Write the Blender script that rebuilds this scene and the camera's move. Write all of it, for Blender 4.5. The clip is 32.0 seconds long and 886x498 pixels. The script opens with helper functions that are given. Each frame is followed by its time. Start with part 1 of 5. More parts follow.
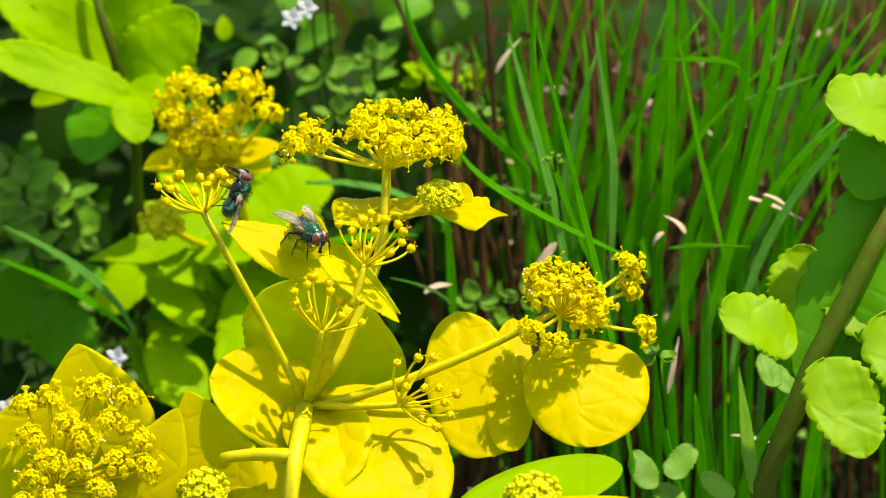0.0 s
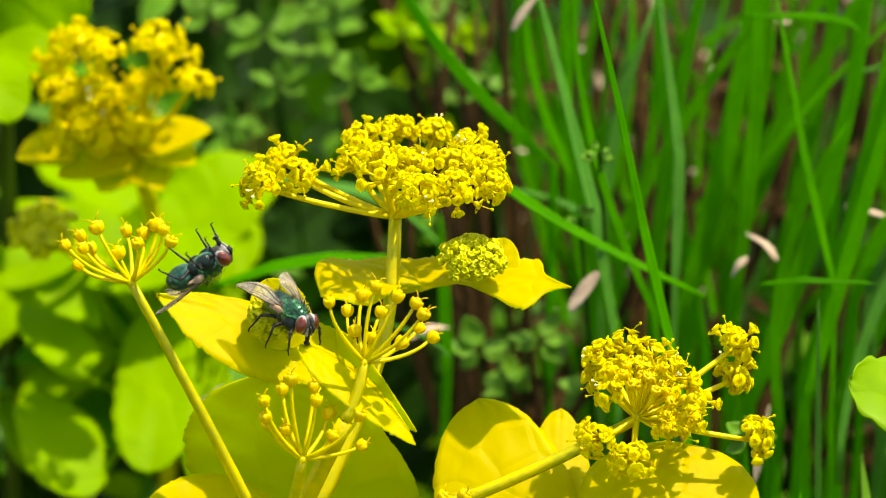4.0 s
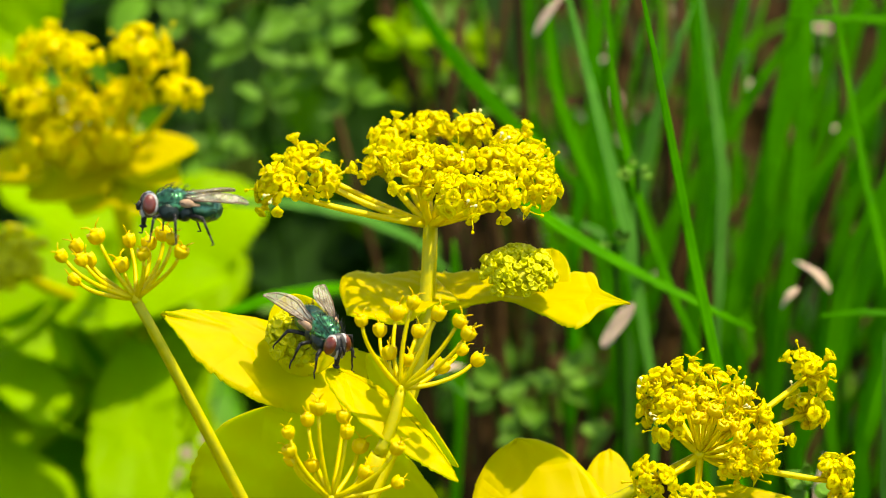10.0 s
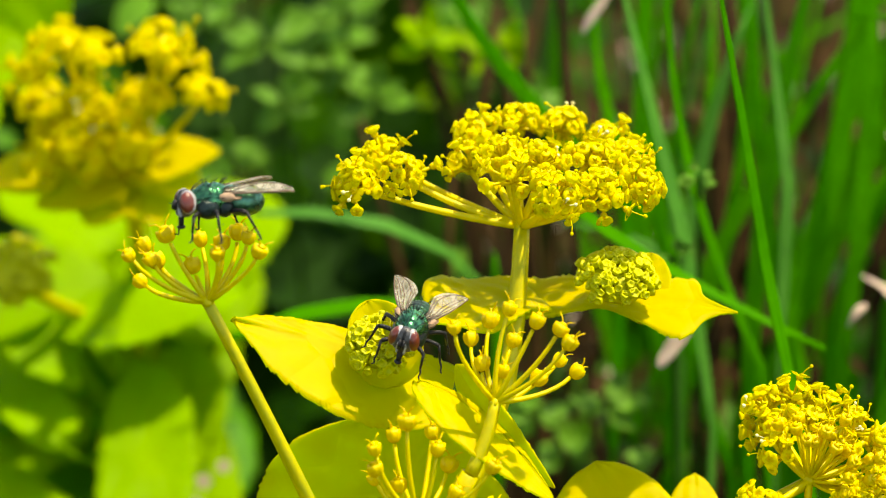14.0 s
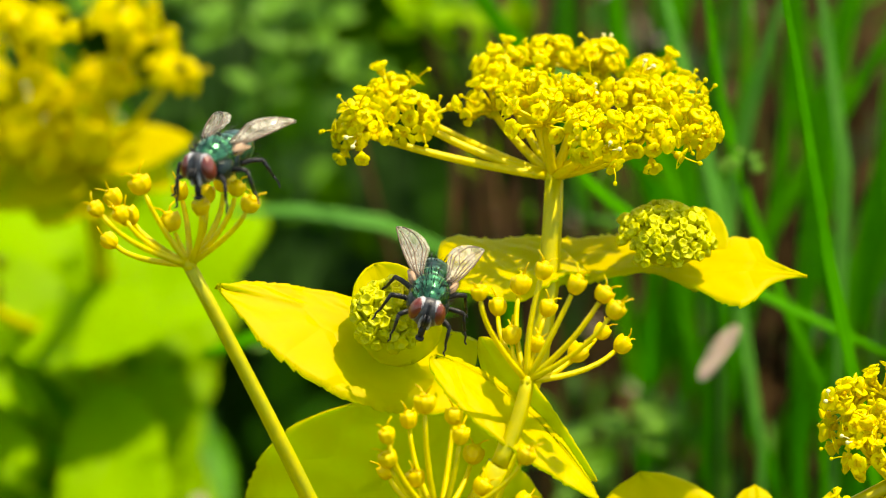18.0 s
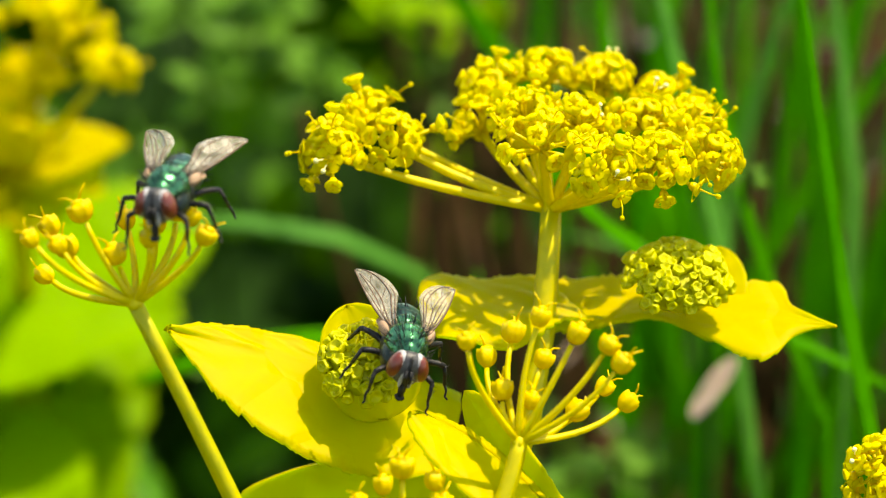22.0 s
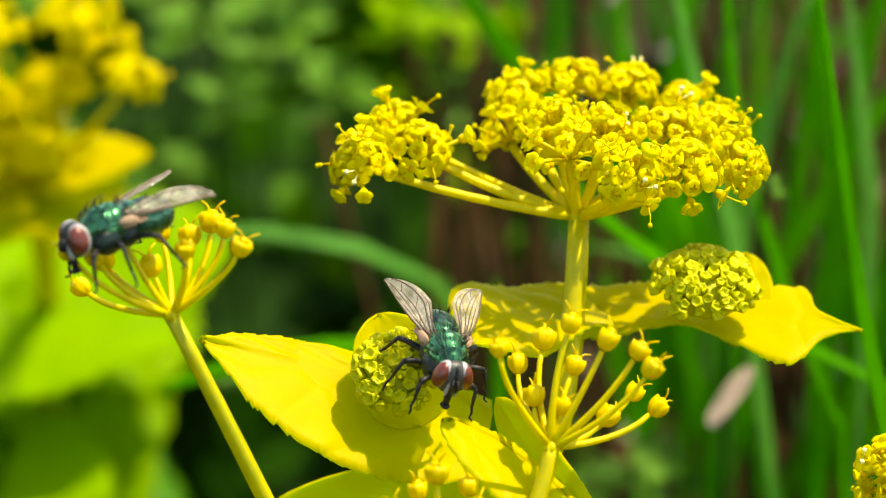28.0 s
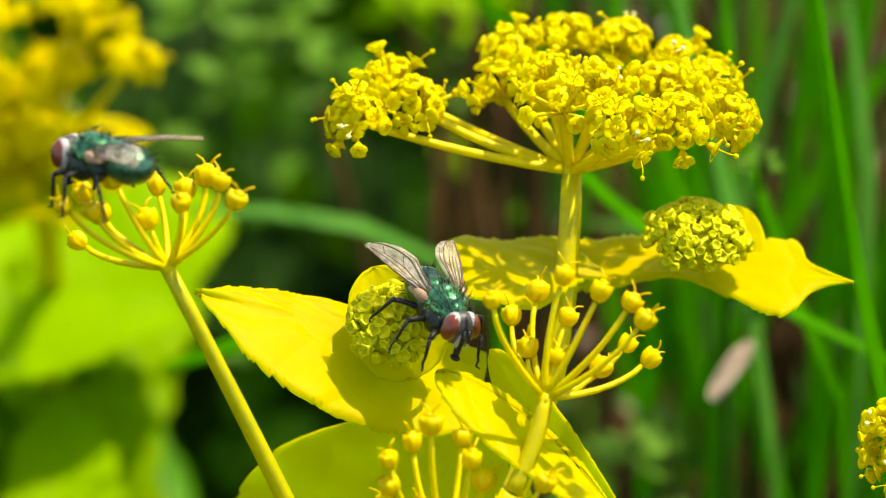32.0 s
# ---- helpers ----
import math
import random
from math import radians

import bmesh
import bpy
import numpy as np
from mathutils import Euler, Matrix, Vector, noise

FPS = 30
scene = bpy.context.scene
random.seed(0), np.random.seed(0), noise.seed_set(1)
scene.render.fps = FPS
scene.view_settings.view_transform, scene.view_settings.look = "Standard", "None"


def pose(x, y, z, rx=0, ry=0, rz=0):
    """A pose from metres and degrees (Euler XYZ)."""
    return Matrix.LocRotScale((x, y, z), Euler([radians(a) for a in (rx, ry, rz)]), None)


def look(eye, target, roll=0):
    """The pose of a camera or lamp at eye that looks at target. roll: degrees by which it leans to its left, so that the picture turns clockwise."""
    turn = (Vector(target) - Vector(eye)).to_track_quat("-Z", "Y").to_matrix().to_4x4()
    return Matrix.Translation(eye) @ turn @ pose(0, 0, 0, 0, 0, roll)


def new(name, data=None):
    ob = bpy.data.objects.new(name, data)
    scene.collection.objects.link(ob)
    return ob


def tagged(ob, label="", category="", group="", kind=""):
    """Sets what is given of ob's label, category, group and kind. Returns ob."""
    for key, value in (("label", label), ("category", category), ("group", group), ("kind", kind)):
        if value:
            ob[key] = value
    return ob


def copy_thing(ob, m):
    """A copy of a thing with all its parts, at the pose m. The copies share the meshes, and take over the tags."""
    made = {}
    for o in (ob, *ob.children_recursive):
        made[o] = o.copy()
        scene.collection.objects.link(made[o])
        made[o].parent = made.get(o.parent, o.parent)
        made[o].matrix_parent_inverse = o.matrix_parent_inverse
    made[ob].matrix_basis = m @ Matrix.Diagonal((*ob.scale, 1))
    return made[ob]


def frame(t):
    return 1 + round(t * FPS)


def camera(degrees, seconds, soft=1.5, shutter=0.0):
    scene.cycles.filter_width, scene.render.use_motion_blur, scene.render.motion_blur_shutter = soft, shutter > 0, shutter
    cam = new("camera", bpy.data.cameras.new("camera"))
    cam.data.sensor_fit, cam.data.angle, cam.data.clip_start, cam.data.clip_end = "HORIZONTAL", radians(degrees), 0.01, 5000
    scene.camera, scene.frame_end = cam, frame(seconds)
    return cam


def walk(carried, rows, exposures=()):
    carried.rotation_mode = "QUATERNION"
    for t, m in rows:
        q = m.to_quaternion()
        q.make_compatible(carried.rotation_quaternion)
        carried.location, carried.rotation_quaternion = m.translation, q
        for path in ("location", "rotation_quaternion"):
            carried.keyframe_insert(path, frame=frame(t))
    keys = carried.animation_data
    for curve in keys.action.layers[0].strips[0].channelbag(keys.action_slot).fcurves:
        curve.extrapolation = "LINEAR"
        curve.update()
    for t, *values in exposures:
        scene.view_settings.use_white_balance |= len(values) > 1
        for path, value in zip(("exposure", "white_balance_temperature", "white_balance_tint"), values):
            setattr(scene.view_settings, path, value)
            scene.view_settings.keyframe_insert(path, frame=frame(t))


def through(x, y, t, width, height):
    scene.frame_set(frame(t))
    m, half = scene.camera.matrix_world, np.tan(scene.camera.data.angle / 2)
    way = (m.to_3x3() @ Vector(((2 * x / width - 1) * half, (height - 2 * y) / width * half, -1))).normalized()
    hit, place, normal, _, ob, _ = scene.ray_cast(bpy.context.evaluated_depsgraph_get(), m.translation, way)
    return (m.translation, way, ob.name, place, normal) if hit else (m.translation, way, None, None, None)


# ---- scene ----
# ---- the tilted plan: right, up, away in millimetres from the top of the main stem ----
HEIGHT, PITCH = 0.20, radians(24)
CHART = (59.3, -12.0, 884.2, -3.38, 0.12)
AXES = Matrix(((1, 0, 0), (0, math.sin(PITCH), -math.cos(PITCH)), (0, math.cos(PITCH), math.sin(PITCH)))).to_4x4()
PLAN = Matrix.Translation((0, 0, HEIGHT)) @ AXES


def at(u, v, w=0.0):
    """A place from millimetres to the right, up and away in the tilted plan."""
    return PLAN @ Vector((u / 1000, v / 1000, -w / 1000))


def way(u, v, w=0.0):
    return (AXES.to_3x3() @ Vector((u, v, -w))).normalized()


def wide(x, y, w):
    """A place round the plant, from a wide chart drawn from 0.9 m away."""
    d = w + CHART[2]
    return at(CHART[0] + d * (math.tan(radians(CHART[3])) + (x - 784) / 8961), CHART[1] + d * (math.tan(radians(CHART[4])) + (441 - y) / 8961), w)


def mid(x, y, w):
    """A place behind the flowers, from a chart drawn from 0.54 m away."""
    d = w + 543
    return at(3.9 + d * (x - 784) / 8961, -3.3 + d * (441 - y) / 8961, w)


def eye_pose(px, py, pz, yaw, pitch, roll):
    """The camera's pose in the tilted plan: millimetres, degrees."""
    y, p, r = radians(yaw), radians(pitch), radians(roll)
    a = Matrix(((math.cos(y), 0, -math.sin(y)), (0, 1, 0), (math.sin(y), 0, math.cos(y))))
    b = Matrix(((1, 0, 0), (0, math.cos(p), -math.sin(p)), (0, math.sin(p), math.cos(p))))
    c = Matrix(((math.cos(r), math.sin(r), 0), (-math.sin(r), math.cos(r), 0), (0, 0, 1)))
    right, up, fwd = [Vector(row) for row in (c @ b @ a)]
    flip = lambda q: AXES.to_3x3() @ Vector((q.x, q.y, -q.z))
    m = Matrix((flip(right), flip(up), -flip(fwd))).transposed().to_4x4()
    return Matrix.Translation(at(px, py, pz)) @ m


def sway_pose(sx, sy, turn):
    """How the wind moves the flowering plant: millimetres to the right and up, degrees about the line of sight."""
    return PLAN @ pose(sx / 1000, sy / 1000 - 0.12, 0, 0, 0, turn) @ pose(0, 0.12, 0) @ PLAN.inverted()


# seconds; camera: mm right, up, away, degrees of yaw, pitch, roll; wind: mm right, mm up, degrees
PATH = [
    (0, 59.3, -12.0, -884.2, -3.382, 0.118, -0.47, -3.19, 4.01, -0.05),
    (0.5, 46.7, -13.6, -788.0, -2.910, 0.352, 0.03, -0.91, 3.06, 0.96),
    (1, 31.9, -10.4, -739.6, -2.034, 0.211, 0.41, -0.34, 3.67, 1.23),
    (1.5, 18.7, -3.5, -705.4, -1.182, -0.269, 0.22, 3.90, 2.68, 1.96),
    (2, 16.3, -4.6, -672.4, -0.980, -0.182, 0.68, -2.45, -1.59, -2.50),
    (2.5, 24.5, -9.3, -648.4, -1.582, 0.243, 0.36, -2.82, -1.23, -1.35),
    (3, 29.2, -9.2, -642.1, -1.989, 0.244, 0.27, -0.84, 1.58, 1.89),
    (3.5, 26.6, -6.1, -626.7, -1.861, -0.021, 0.49, -2.06, -0.63, -0.50),
    (4, 24.9, 3.5, -611.5, -1.774, -0.818, 0.16, 0.07, -1.48, 0.08),
    (4.5, 10.8, 4.1, -625.7, -0.642, -0.895, 0.40, -1.06, -0.34, -1.99),
    (6.5, 8.0, 2.3, -609.4, -0.440, -0.728, -0.25, 0.74, 1.43, -1.04),
    (7, 11.0, -0.7, -605.9, -0.687, -0.450, -0.18, 3.67, 0.24, -0.33),
    (7.5, 10.5, -3.4, -575.6, -0.642, -0.188, 0.22, 0.03, 0.75, -0.29),
    (8, 10.4, -1.4, -555.7, -0.637, -0.312, -0.05, 0.75, 0.10, -0.96),
    (8.5, 9.2, -1.7, -544.3, -0.508, -0.222, -0.32, -0.51, -0.33, -0.88),
    (9, 3.9, -3.3, -543.0, 0.001, 0.000, -0.00, -0.04, -0.03, 0.00),
    (9.5, 7.6, -2.5, -537.6, -0.373, 0.002, -0.40, -0.47, 0.49, -0.45),
    (10, 7.9, -0.8, -541.6, -0.555, -0.172, 0.14, 1.57, 0.07, 0.21),
    (10.5, 3.0, -2.1, -549.7, -0.198, -0.035, 0.20, 2.12, 0.96, -0.44),
    (11, 0.3, -2.0, -547.5, -0.006, -0.035, 0.56, 3.01, 1.56, 0.08),
    (11.5, -1.3, -2.2, -544.9, 0.045, -0.033, 0.91, 2.99, 2.29, 0.11),
    (12, -4.7, -0.7, -525.9, 0.282, -0.136, 0.85, 4.08, 2.00, 0.13),
    (12.5, -5.8, -1.6, -513.2, 0.362, -0.026, 1.00, 3.91, 2.11, 0.12),
    (13, -7.8, -1.5, -503.7, 0.527, -0.025, 0.98, 4.80, 1.89, 0.46),
    (13.5, -10.6, -2.3, -504.7, 0.760, 0.077, 0.78, 4.45, 1.46, 0.19),
    (14, -9.7, -3.5, -499.9, 0.700, 0.230, 0.24, 3.84, 0.77, -0.13),
    (14.5, -8.8, -2.3, -499.9, 0.529, 0.109, 0.32, 5.50, 0.13, 0.59),
    (16.5, -12.4, -3.9, -474.2, 0.812, 0.245, -0.27, 4.42, 2.91, -0.26),
    (17, -13.4, -4.7, -463.0, 0.984, 0.322, -0.11, 4.00, 3.57, -0.01),
    (17.5, -13.0, -5.3, -446.2, 1.018, 0.397, -0.13, 4.05, 3.85, 0.05),
    (18, -14.6, -6.2, -427.5, 1.299, 0.569, -0.55, 3.20, 4.09, -0.64),
    (18.5, -16.2, -5.0, -417.8, 1.573, 0.417, 0.07, 4.13, 3.32, -0.22),
    (19, -18.9, -0.8, -404.2, 1.967, -0.035, 0.66, 6.86, 0.80, -0.85),
    (19.5, -20.8, -0.7, -396.2, 2.247, 0.031, 0.44, 4.83, 1.40, -0.72),
    (20, -15.5, -3.9, -381.8, 1.746, 0.506, -0.24, 2.94, 2.86, -0.56),
    (20.5, -14.8, -2.9, -378.1, 1.718, 0.335, -0.03, 3.33, 1.53, -0.77),
    (21, -15.8, -4.1, -377.4, 1.902, 0.494, -0.04, 3.33, 1.90, -0.45),
    (21.5, -15.0, -5.1, -374.4, 1.867, 0.680, 0.34, 2.19, 2.25, 0.02),
    (22, -15.6, -5.4, -375.8, 1.993, 0.743, 0.36, 4.23, 2.53, -0.62),
    (22.5, -15.0, -6.2, -378.8, 1.948, 0.893, 0.12, 4.12, 2.41, -1.01),
    (23, -12.0, -5.9, -377.5, 1.654, 0.934, 0.06, 3.21, 2.52, -0.08),
    (23.5, -13.8, -5.5, -375.5, 1.935, 0.949, -0.12, 2.29, 2.60, -0.46),
    (24, -15.4, -6.3, -376.6, 2.097, 1.087, -0.32, 2.82, 3.09, -0.47),
    (24.5, -14.7, -5.8, -377.7, 2.019, 1.052, -0.19, 2.74, 2.68, -0.43),
    (26.5, -16.9, -4.4, -377.4, 2.163, 0.854, 0.31, 4.58, 2.59, 0.25),
    (27, -18.4, -4.0, -378.2, 2.258, 0.767, 0.59, 5.70, 2.59, -0.05),
    (27.5, -17.5, -4.6, -380.0, 2.062, 0.833, 0.40, 5.89, 2.46, -0.22),
    (28, -18.1, -5.8, -380.6, 2.067, 0.897, 0.40, 5.95, 2.65, 0.02),
    (28.5, -18.1, -4.9, -381.1, 2.028, 0.748, 0.13, 5.81, 2.39, -0.41),
    (29, -18.8, -6.3, -381.1, 2.035, 0.865, -0.01, 5.28, 2.77, -0.55),
    (29.5, -22.9, -5.1, -380.6, 2.421, 0.727, 0.12, 6.12, 2.59, -0.52),
    (30, -21.6, -3.0, -377.6, 2.374, 0.377, 0.81, 9.36, 2.51, -0.23),
    (30.5, -18.1, -3.5, -380.9, 2.014, 0.429, -0.19, 5.53, 4.25, -1.21),
    (31, -20.0, -5.2, -386.1, 2.184, 0.561, -0.36, 4.25, 5.39, -0.66),
    (31.5, -17.2, -6.4, -386.1, 1.799, 0.692, -0.26, 5.38, 5.47, -0.77),
    (32, -17.9, -5.2, -383.5, 2.022, 0.563, -0.23, 4.52, 4.50, -0.47),
]


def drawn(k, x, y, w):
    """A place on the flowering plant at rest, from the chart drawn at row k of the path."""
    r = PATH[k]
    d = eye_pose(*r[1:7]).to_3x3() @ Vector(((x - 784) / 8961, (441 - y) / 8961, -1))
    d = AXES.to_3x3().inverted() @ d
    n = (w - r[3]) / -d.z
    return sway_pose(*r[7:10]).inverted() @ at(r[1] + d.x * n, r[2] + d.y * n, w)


cam = camera(10.0, 32.0, soft=1.0)
walk(cam, [(r[0], eye_pose(*r[1:7])) for r in PATH], exposures=[(0, 1.35, 8600, 6), (32, 1.35, 8600, 6)])

# ---- world and sun ----
world = bpy.data.worlds.new("world")
scene.world = world
world.use_nodes = True
sky = world.node_tree.nodes.new("ShaderNodeTexSky")
SUN = Vector((0.34, 0.08, 0.94)).normalized()
sky.sky_type, sky.sun_disc = "NISHITA", False
sky.sun_elevation, sky.sun_rotation = math.asin(SUN.z), math.atan2(SUN.x, SUN.y)
world.node_tree.links.new(sky.outputs[0], world.node_tree.nodes["Background"].inputs[0])
world.node_tree.nodes["Background"].inputs[1].default_value = 0.15
sun = new("sun", bpy.data.lights.new("sun", "SUN"))
sun.data.energy, sun.data.angle, sun.data.color = 2.8, radians(0.6), (1.0, 0.95, 0.86)
sun.matrix_world = look(SUN * 5, (0, 0, 0))


# ---- materials ----
def mat(name, colour, other=None, rough=0.5, metal=0.0, through=0.0, scale=200.0, bump=0.2, spec=0.5, vein=0.0, random_hue=0.0, glow_through=None, coat=0.0):
    """A procedural surface: two colours mixed at two scales, fine relief, and light passing through thin leaves."""
    m = bpy.data.materials.new(name)
    m.use_nodes = True
    t = m.node_tree
    n, l = t.nodes, t.links
    n.clear()
    out, bs = n.new("ShaderNodeOutputMaterial"), n.new("ShaderNodeBsdfPrincipled")
    co = n.new("ShaderNodeTexCoord")
    big, small = n.new("ShaderNodeTexNoise"), n.new("ShaderNodeTexNoise")
    for tex, sc, det in ((big, scale, 3), (small, scale * 6, 5)):
        tex.inputs["Scale"].default_value, tex.inputs["Detail"].default_value = sc, det
        l.new(co.outputs["Object"], tex.inputs["Vector"])
    both = n.new("ShaderNodeMath")
    both.operation = "MULTIPLY_ADD"
    both.inputs[1].default_value = 0.5
    l.new(small.outputs[0], both.inputs[0])
    half = n.new("ShaderNodeMath")
    half.operation = "MULTIPLY"
    half.inputs[1].default_value = 0.5
    l.new(big.outputs[0], half.inputs[0])
    l.new(half.outputs[0], both.inputs[2])
    ramp = n.new("ShaderNodeMapRange")
    ramp.inputs[1].default_value, ramp.inputs[2].default_value = 0.36, 0.64
    l.new(both.outputs[0], ramp.inputs[0])
    mix = n.new("ShaderNodeMix")
    mix.data_type = "RGBA"
    mix.inputs[6].default_value = (*colour, 1)
    mix.inputs[7].default_value = (*(other or [c * 0.7 for c in colour]), 1)
    l.new(ramp.outputs[0], mix.inputs[0])
    col = mix.outputs[2]
    if random_hue:
        info, hsv = n.new("ShaderNodeObjectInfo"), n.new("ShaderNodeHueSaturation")
        isl = n.new("ShaderNodeNewGeometry")
        add, span = n.new("ShaderNodeMath"), n.new("ShaderNodeMapRange")
        l.new(info.outputs["Random"], add.inputs[0])
        l.new(isl.outputs["Random Per Island"], add.inputs[1])
        span.inputs[2].default_value = 2.0
        span.inputs[3].default_value, span.inputs[4].default_value = 1 - random_hue, 1 + random_hue
        l.new(add.outputs[0], span.inputs[0])
        l.new(span.outputs[0], hsv.inputs["Value"])
        l.new(col, hsv.inputs["Color"])
        col = hsv.outputs[0]
    l.new(col, bs.inputs["Base Color"])
    bs.inputs["Roughness"].default_value, bs.inputs["Metallic"].default_value = rough, metal
    bs.inputs["Specular IOR Level"].default_value = spec
    bs.inputs["Coat Weight"].default_value = coat
    bp = n.new("ShaderNodeBump")
    bp.inputs["Strength"].default_value, bp.inputs["Distance"].default_value = bump, 0.0004
    l.new(both.outputs[0], bp.inputs["Height"])
    if vein:
        vor = n.new("ShaderNodeTexVoronoi")
        vor.feature = "DISTANCE_TO_EDGE"
        vor.inputs["Scale"].default_value = vein
        l.new(co.outputs["Object"], vor.inputs["Vector"])
        cut = n.new("ShaderNodeMapRange")
        cut.inputs[2].default_value = 0.12
        l.new(vor.outputs["Distance"], cut.inputs[0])
        b2 = n.new("ShaderNodeBump")
        b2.inputs["Strength"].default_value, b2.inputs["Distance"].default_value = 0.35, 0.0003
        l.new(cut.outputs[0], b2.inputs["Height"])
        l.new(bp.outputs[0], b2.inputs["Normal"])
        bp = b2
    l.new(bp.outputs[0], bs.inputs["Normal"])
    if through:
        tr, ms = n.new("ShaderNodeBsdfTranslucent"), n.new("ShaderNodeMixShader")
        if glow_through:
            tr.inputs["Color"].default_value = (*glow_through, 1)
        else:
            l.new(col, tr.inputs["Color"])
        ms.inputs[0].default_value = through
        l.new(bs.outputs[0], ms.inputs[1])
        l.new(tr.outputs[0], ms.inputs[2])
        l.new(ms.outputs[0], out.inputs[0])
    else:
        l.new(bs.outputs[0], out.inputs[0])
    return m


M_LEAF = mat("yellow_leaf", (0.71, 0.51, 0.003), (0.67, 0.485, 0.003), 0.55, through=0.52, scale=60, bump=0.15, spec=0.15, vein=170, glow_through=(0.62, 0.88, 0.0))
M_STEM = mat("yellow_green_stem", (0.70, 0.58, 0.006), (0.46, 0.46, 0.01), 0.45, through=0.2, scale=150, bump=0.3, spec=0.3)
M_RAY = mat("yellow_ray", (0.84, 0.68, 0.005), (0.70, 0.62, 0.008), 0.45, through=0.3, scale=300, bump=0.2, spec=0.3)
M_FLOWER = mat("yellow_petal", (0.86, 0.68, 0.003), (0.80, 0.63, 0.003), 0.5, through=0.40, scale=400, bump=0.2, spec=0.2, random_hue=0.08, glow_through=(0.70, 0.78, 0.0))
M_FRUIT = mat("yellow_fruit", (0.84, 0.65, 0.003), (0.76, 0.53, 0.004), 0.45, through=0.25, scale=500, bump=0.3, spec=0.25, random_hue=0.1)
M_BUD = mat("green_bud", (0.66, 0.62, 0.006), (0.50, 0.52, 0.006), 0.5, through=0.2, scale=500, bump=0.3, spec=0.25, random_hue=0.16)
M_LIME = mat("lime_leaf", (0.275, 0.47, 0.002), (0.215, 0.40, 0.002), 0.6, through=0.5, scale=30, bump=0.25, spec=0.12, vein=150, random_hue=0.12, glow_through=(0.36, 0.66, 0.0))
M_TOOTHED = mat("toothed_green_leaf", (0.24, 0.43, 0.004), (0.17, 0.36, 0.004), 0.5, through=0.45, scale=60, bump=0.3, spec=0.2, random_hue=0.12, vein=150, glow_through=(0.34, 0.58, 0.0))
M_GREEN = mat("green_leaf", (0.07, 0.24, 0.005), (0.045, 0.17, 0.004), 0.5, through=0.40, scale=40, bump=0.25, spec=0.2, random_hue=0.45, glow_through=(0.12, 0.34, 0.0))
# Shade is put into this green, for leaves out of the sun.
M_SHADEDLEAF = mat("shaded_green_leaf", (0.09, 0.34, 0.003), (0.06, 0.25, 0.003), 0.5, through=0.5, scale=40, bump=0.25, spec=0.2, random_hue=0.1, vein=150, glow_through=(0.14, 0.48, 0.0))
# On leaves this near-black green stands for shade in the gaps; also thin stems.
M_DARKGREEN = mat("dark_green_gap_shade", (0.017, 0.070, 0.002), (0.008, 0.034, 0.002), 0.6, through=0.35, scale=40, bump=0.2, spec=0.1, random_hue=0.5, glow_through=(0.035, 0.12, 0.0))
M_PALEGREEN = mat("pale_green_leaf", (0.14, 0.34, 0.022), (0.10, 0.27, 0.018), 0.5, through=0.35, scale=60, bump=0.3, spec=0.2, random_hue=0.3)
M_GRASS = mat("grass_blade", (0.065, 0.33, 0.002), (0.035, 0.21, 0.002), 0.55, through=0.52, scale=70, bump=0.2, spec=0.08, random_hue=0.5, glow_through=(0.16, 0.65, 0.0))
M_BLUEGRASS = mat("blue_green_blade", (0.09, 0.32, 0.035), (0.06, 0.24, 0.025), 0.5, through=0.4, scale=70, spec=0.12, random_hue=0.3)
M_DRY = mat("dry_stalk", (0.066, 0.033, 0.009), (0.020, 0.011, 0.003), 0.8, scale=120, bump=0.5, spec=0.1, random_hue=0.5)
M_STRAW = mat("pale_straw_and_glints", (0.52, 0.39, 0.29), (0.36, 0.25, 0.17), 0.6, scale=150, bump=0.4, random_hue=0.2)
# Colour darkened for shade under the plants; green mottling stands for blurred growth.
M_SHADEDGROUND = mat("shaded_ground", (0.010, 0.040, 0.003), (0.022, 0.012, 0.005), 0.95, scale=22, bump=0.6, spec=0.0)
M_ANTHER = mat("pale_anther", (0.84, 0.76, 0.25), (0.86, 0.80, 0.36), 0.6, scale=800)
M_WHITE = mat("white_petal", (0.62, 0.64, 0.66), (0.5, 0.52, 0.56), 0.5, through=0.3, scale=200)
# Brownish green, darkened in colour for the shade of the leaves above.
M_BROWNSHADESTEM = mat("brown_green_stem_and_shade", (0.040, 0.10, 0.002), (0.052, 0.06, 0.004), 0.6, scale=60, spec=0.1)
M_METAL = mat("metallic_green_shell", (0.07, 0.34, 0.14), (0.002, 0.014, 0.014), 0.24, metal=0.85, scale=320, bump=0.25, coat=0.3)
M_METALDARK = mat("metallic_blue_green_shell", (0.06, 0.21, 0.13), (0.003, 0.014, 0.015), 0.3, metal=0.75, scale=380, bump=0.3, coat=0.2)
M_SHELLBLACK = mat("black_green_shell", (0.006, 0.014, 0.013), (0.012, 0.03, 0.024), 0.35, metal=0.4, scale=700, bump=0.5)
M_BLACK = mat("black_bristly_leg", (0.006, 0.006, 0.007), (0.012, 0.012, 0.013), 0.45, scale=900, bump=0.5, spec=0.3)
M_EYE = mat("dark_red_eye", (0.16, 0.026, 0.012), (0.10, 0.016, 0.008), 0.3, scale=2600, bump=0.15, coat=0.2)
M_FACE = mat("dark_grey_face", (0.06, 0.06, 0.06), (0.012, 0.012, 0.014), 0.45, scale=900, bump=0.3)
M_SILVER = mat("silver_dusted_cheek", (0.44, 0.44, 0.44), (0.22, 0.22, 0.23), 0.4, scale=1200, bump=0.4, spec=0.6)
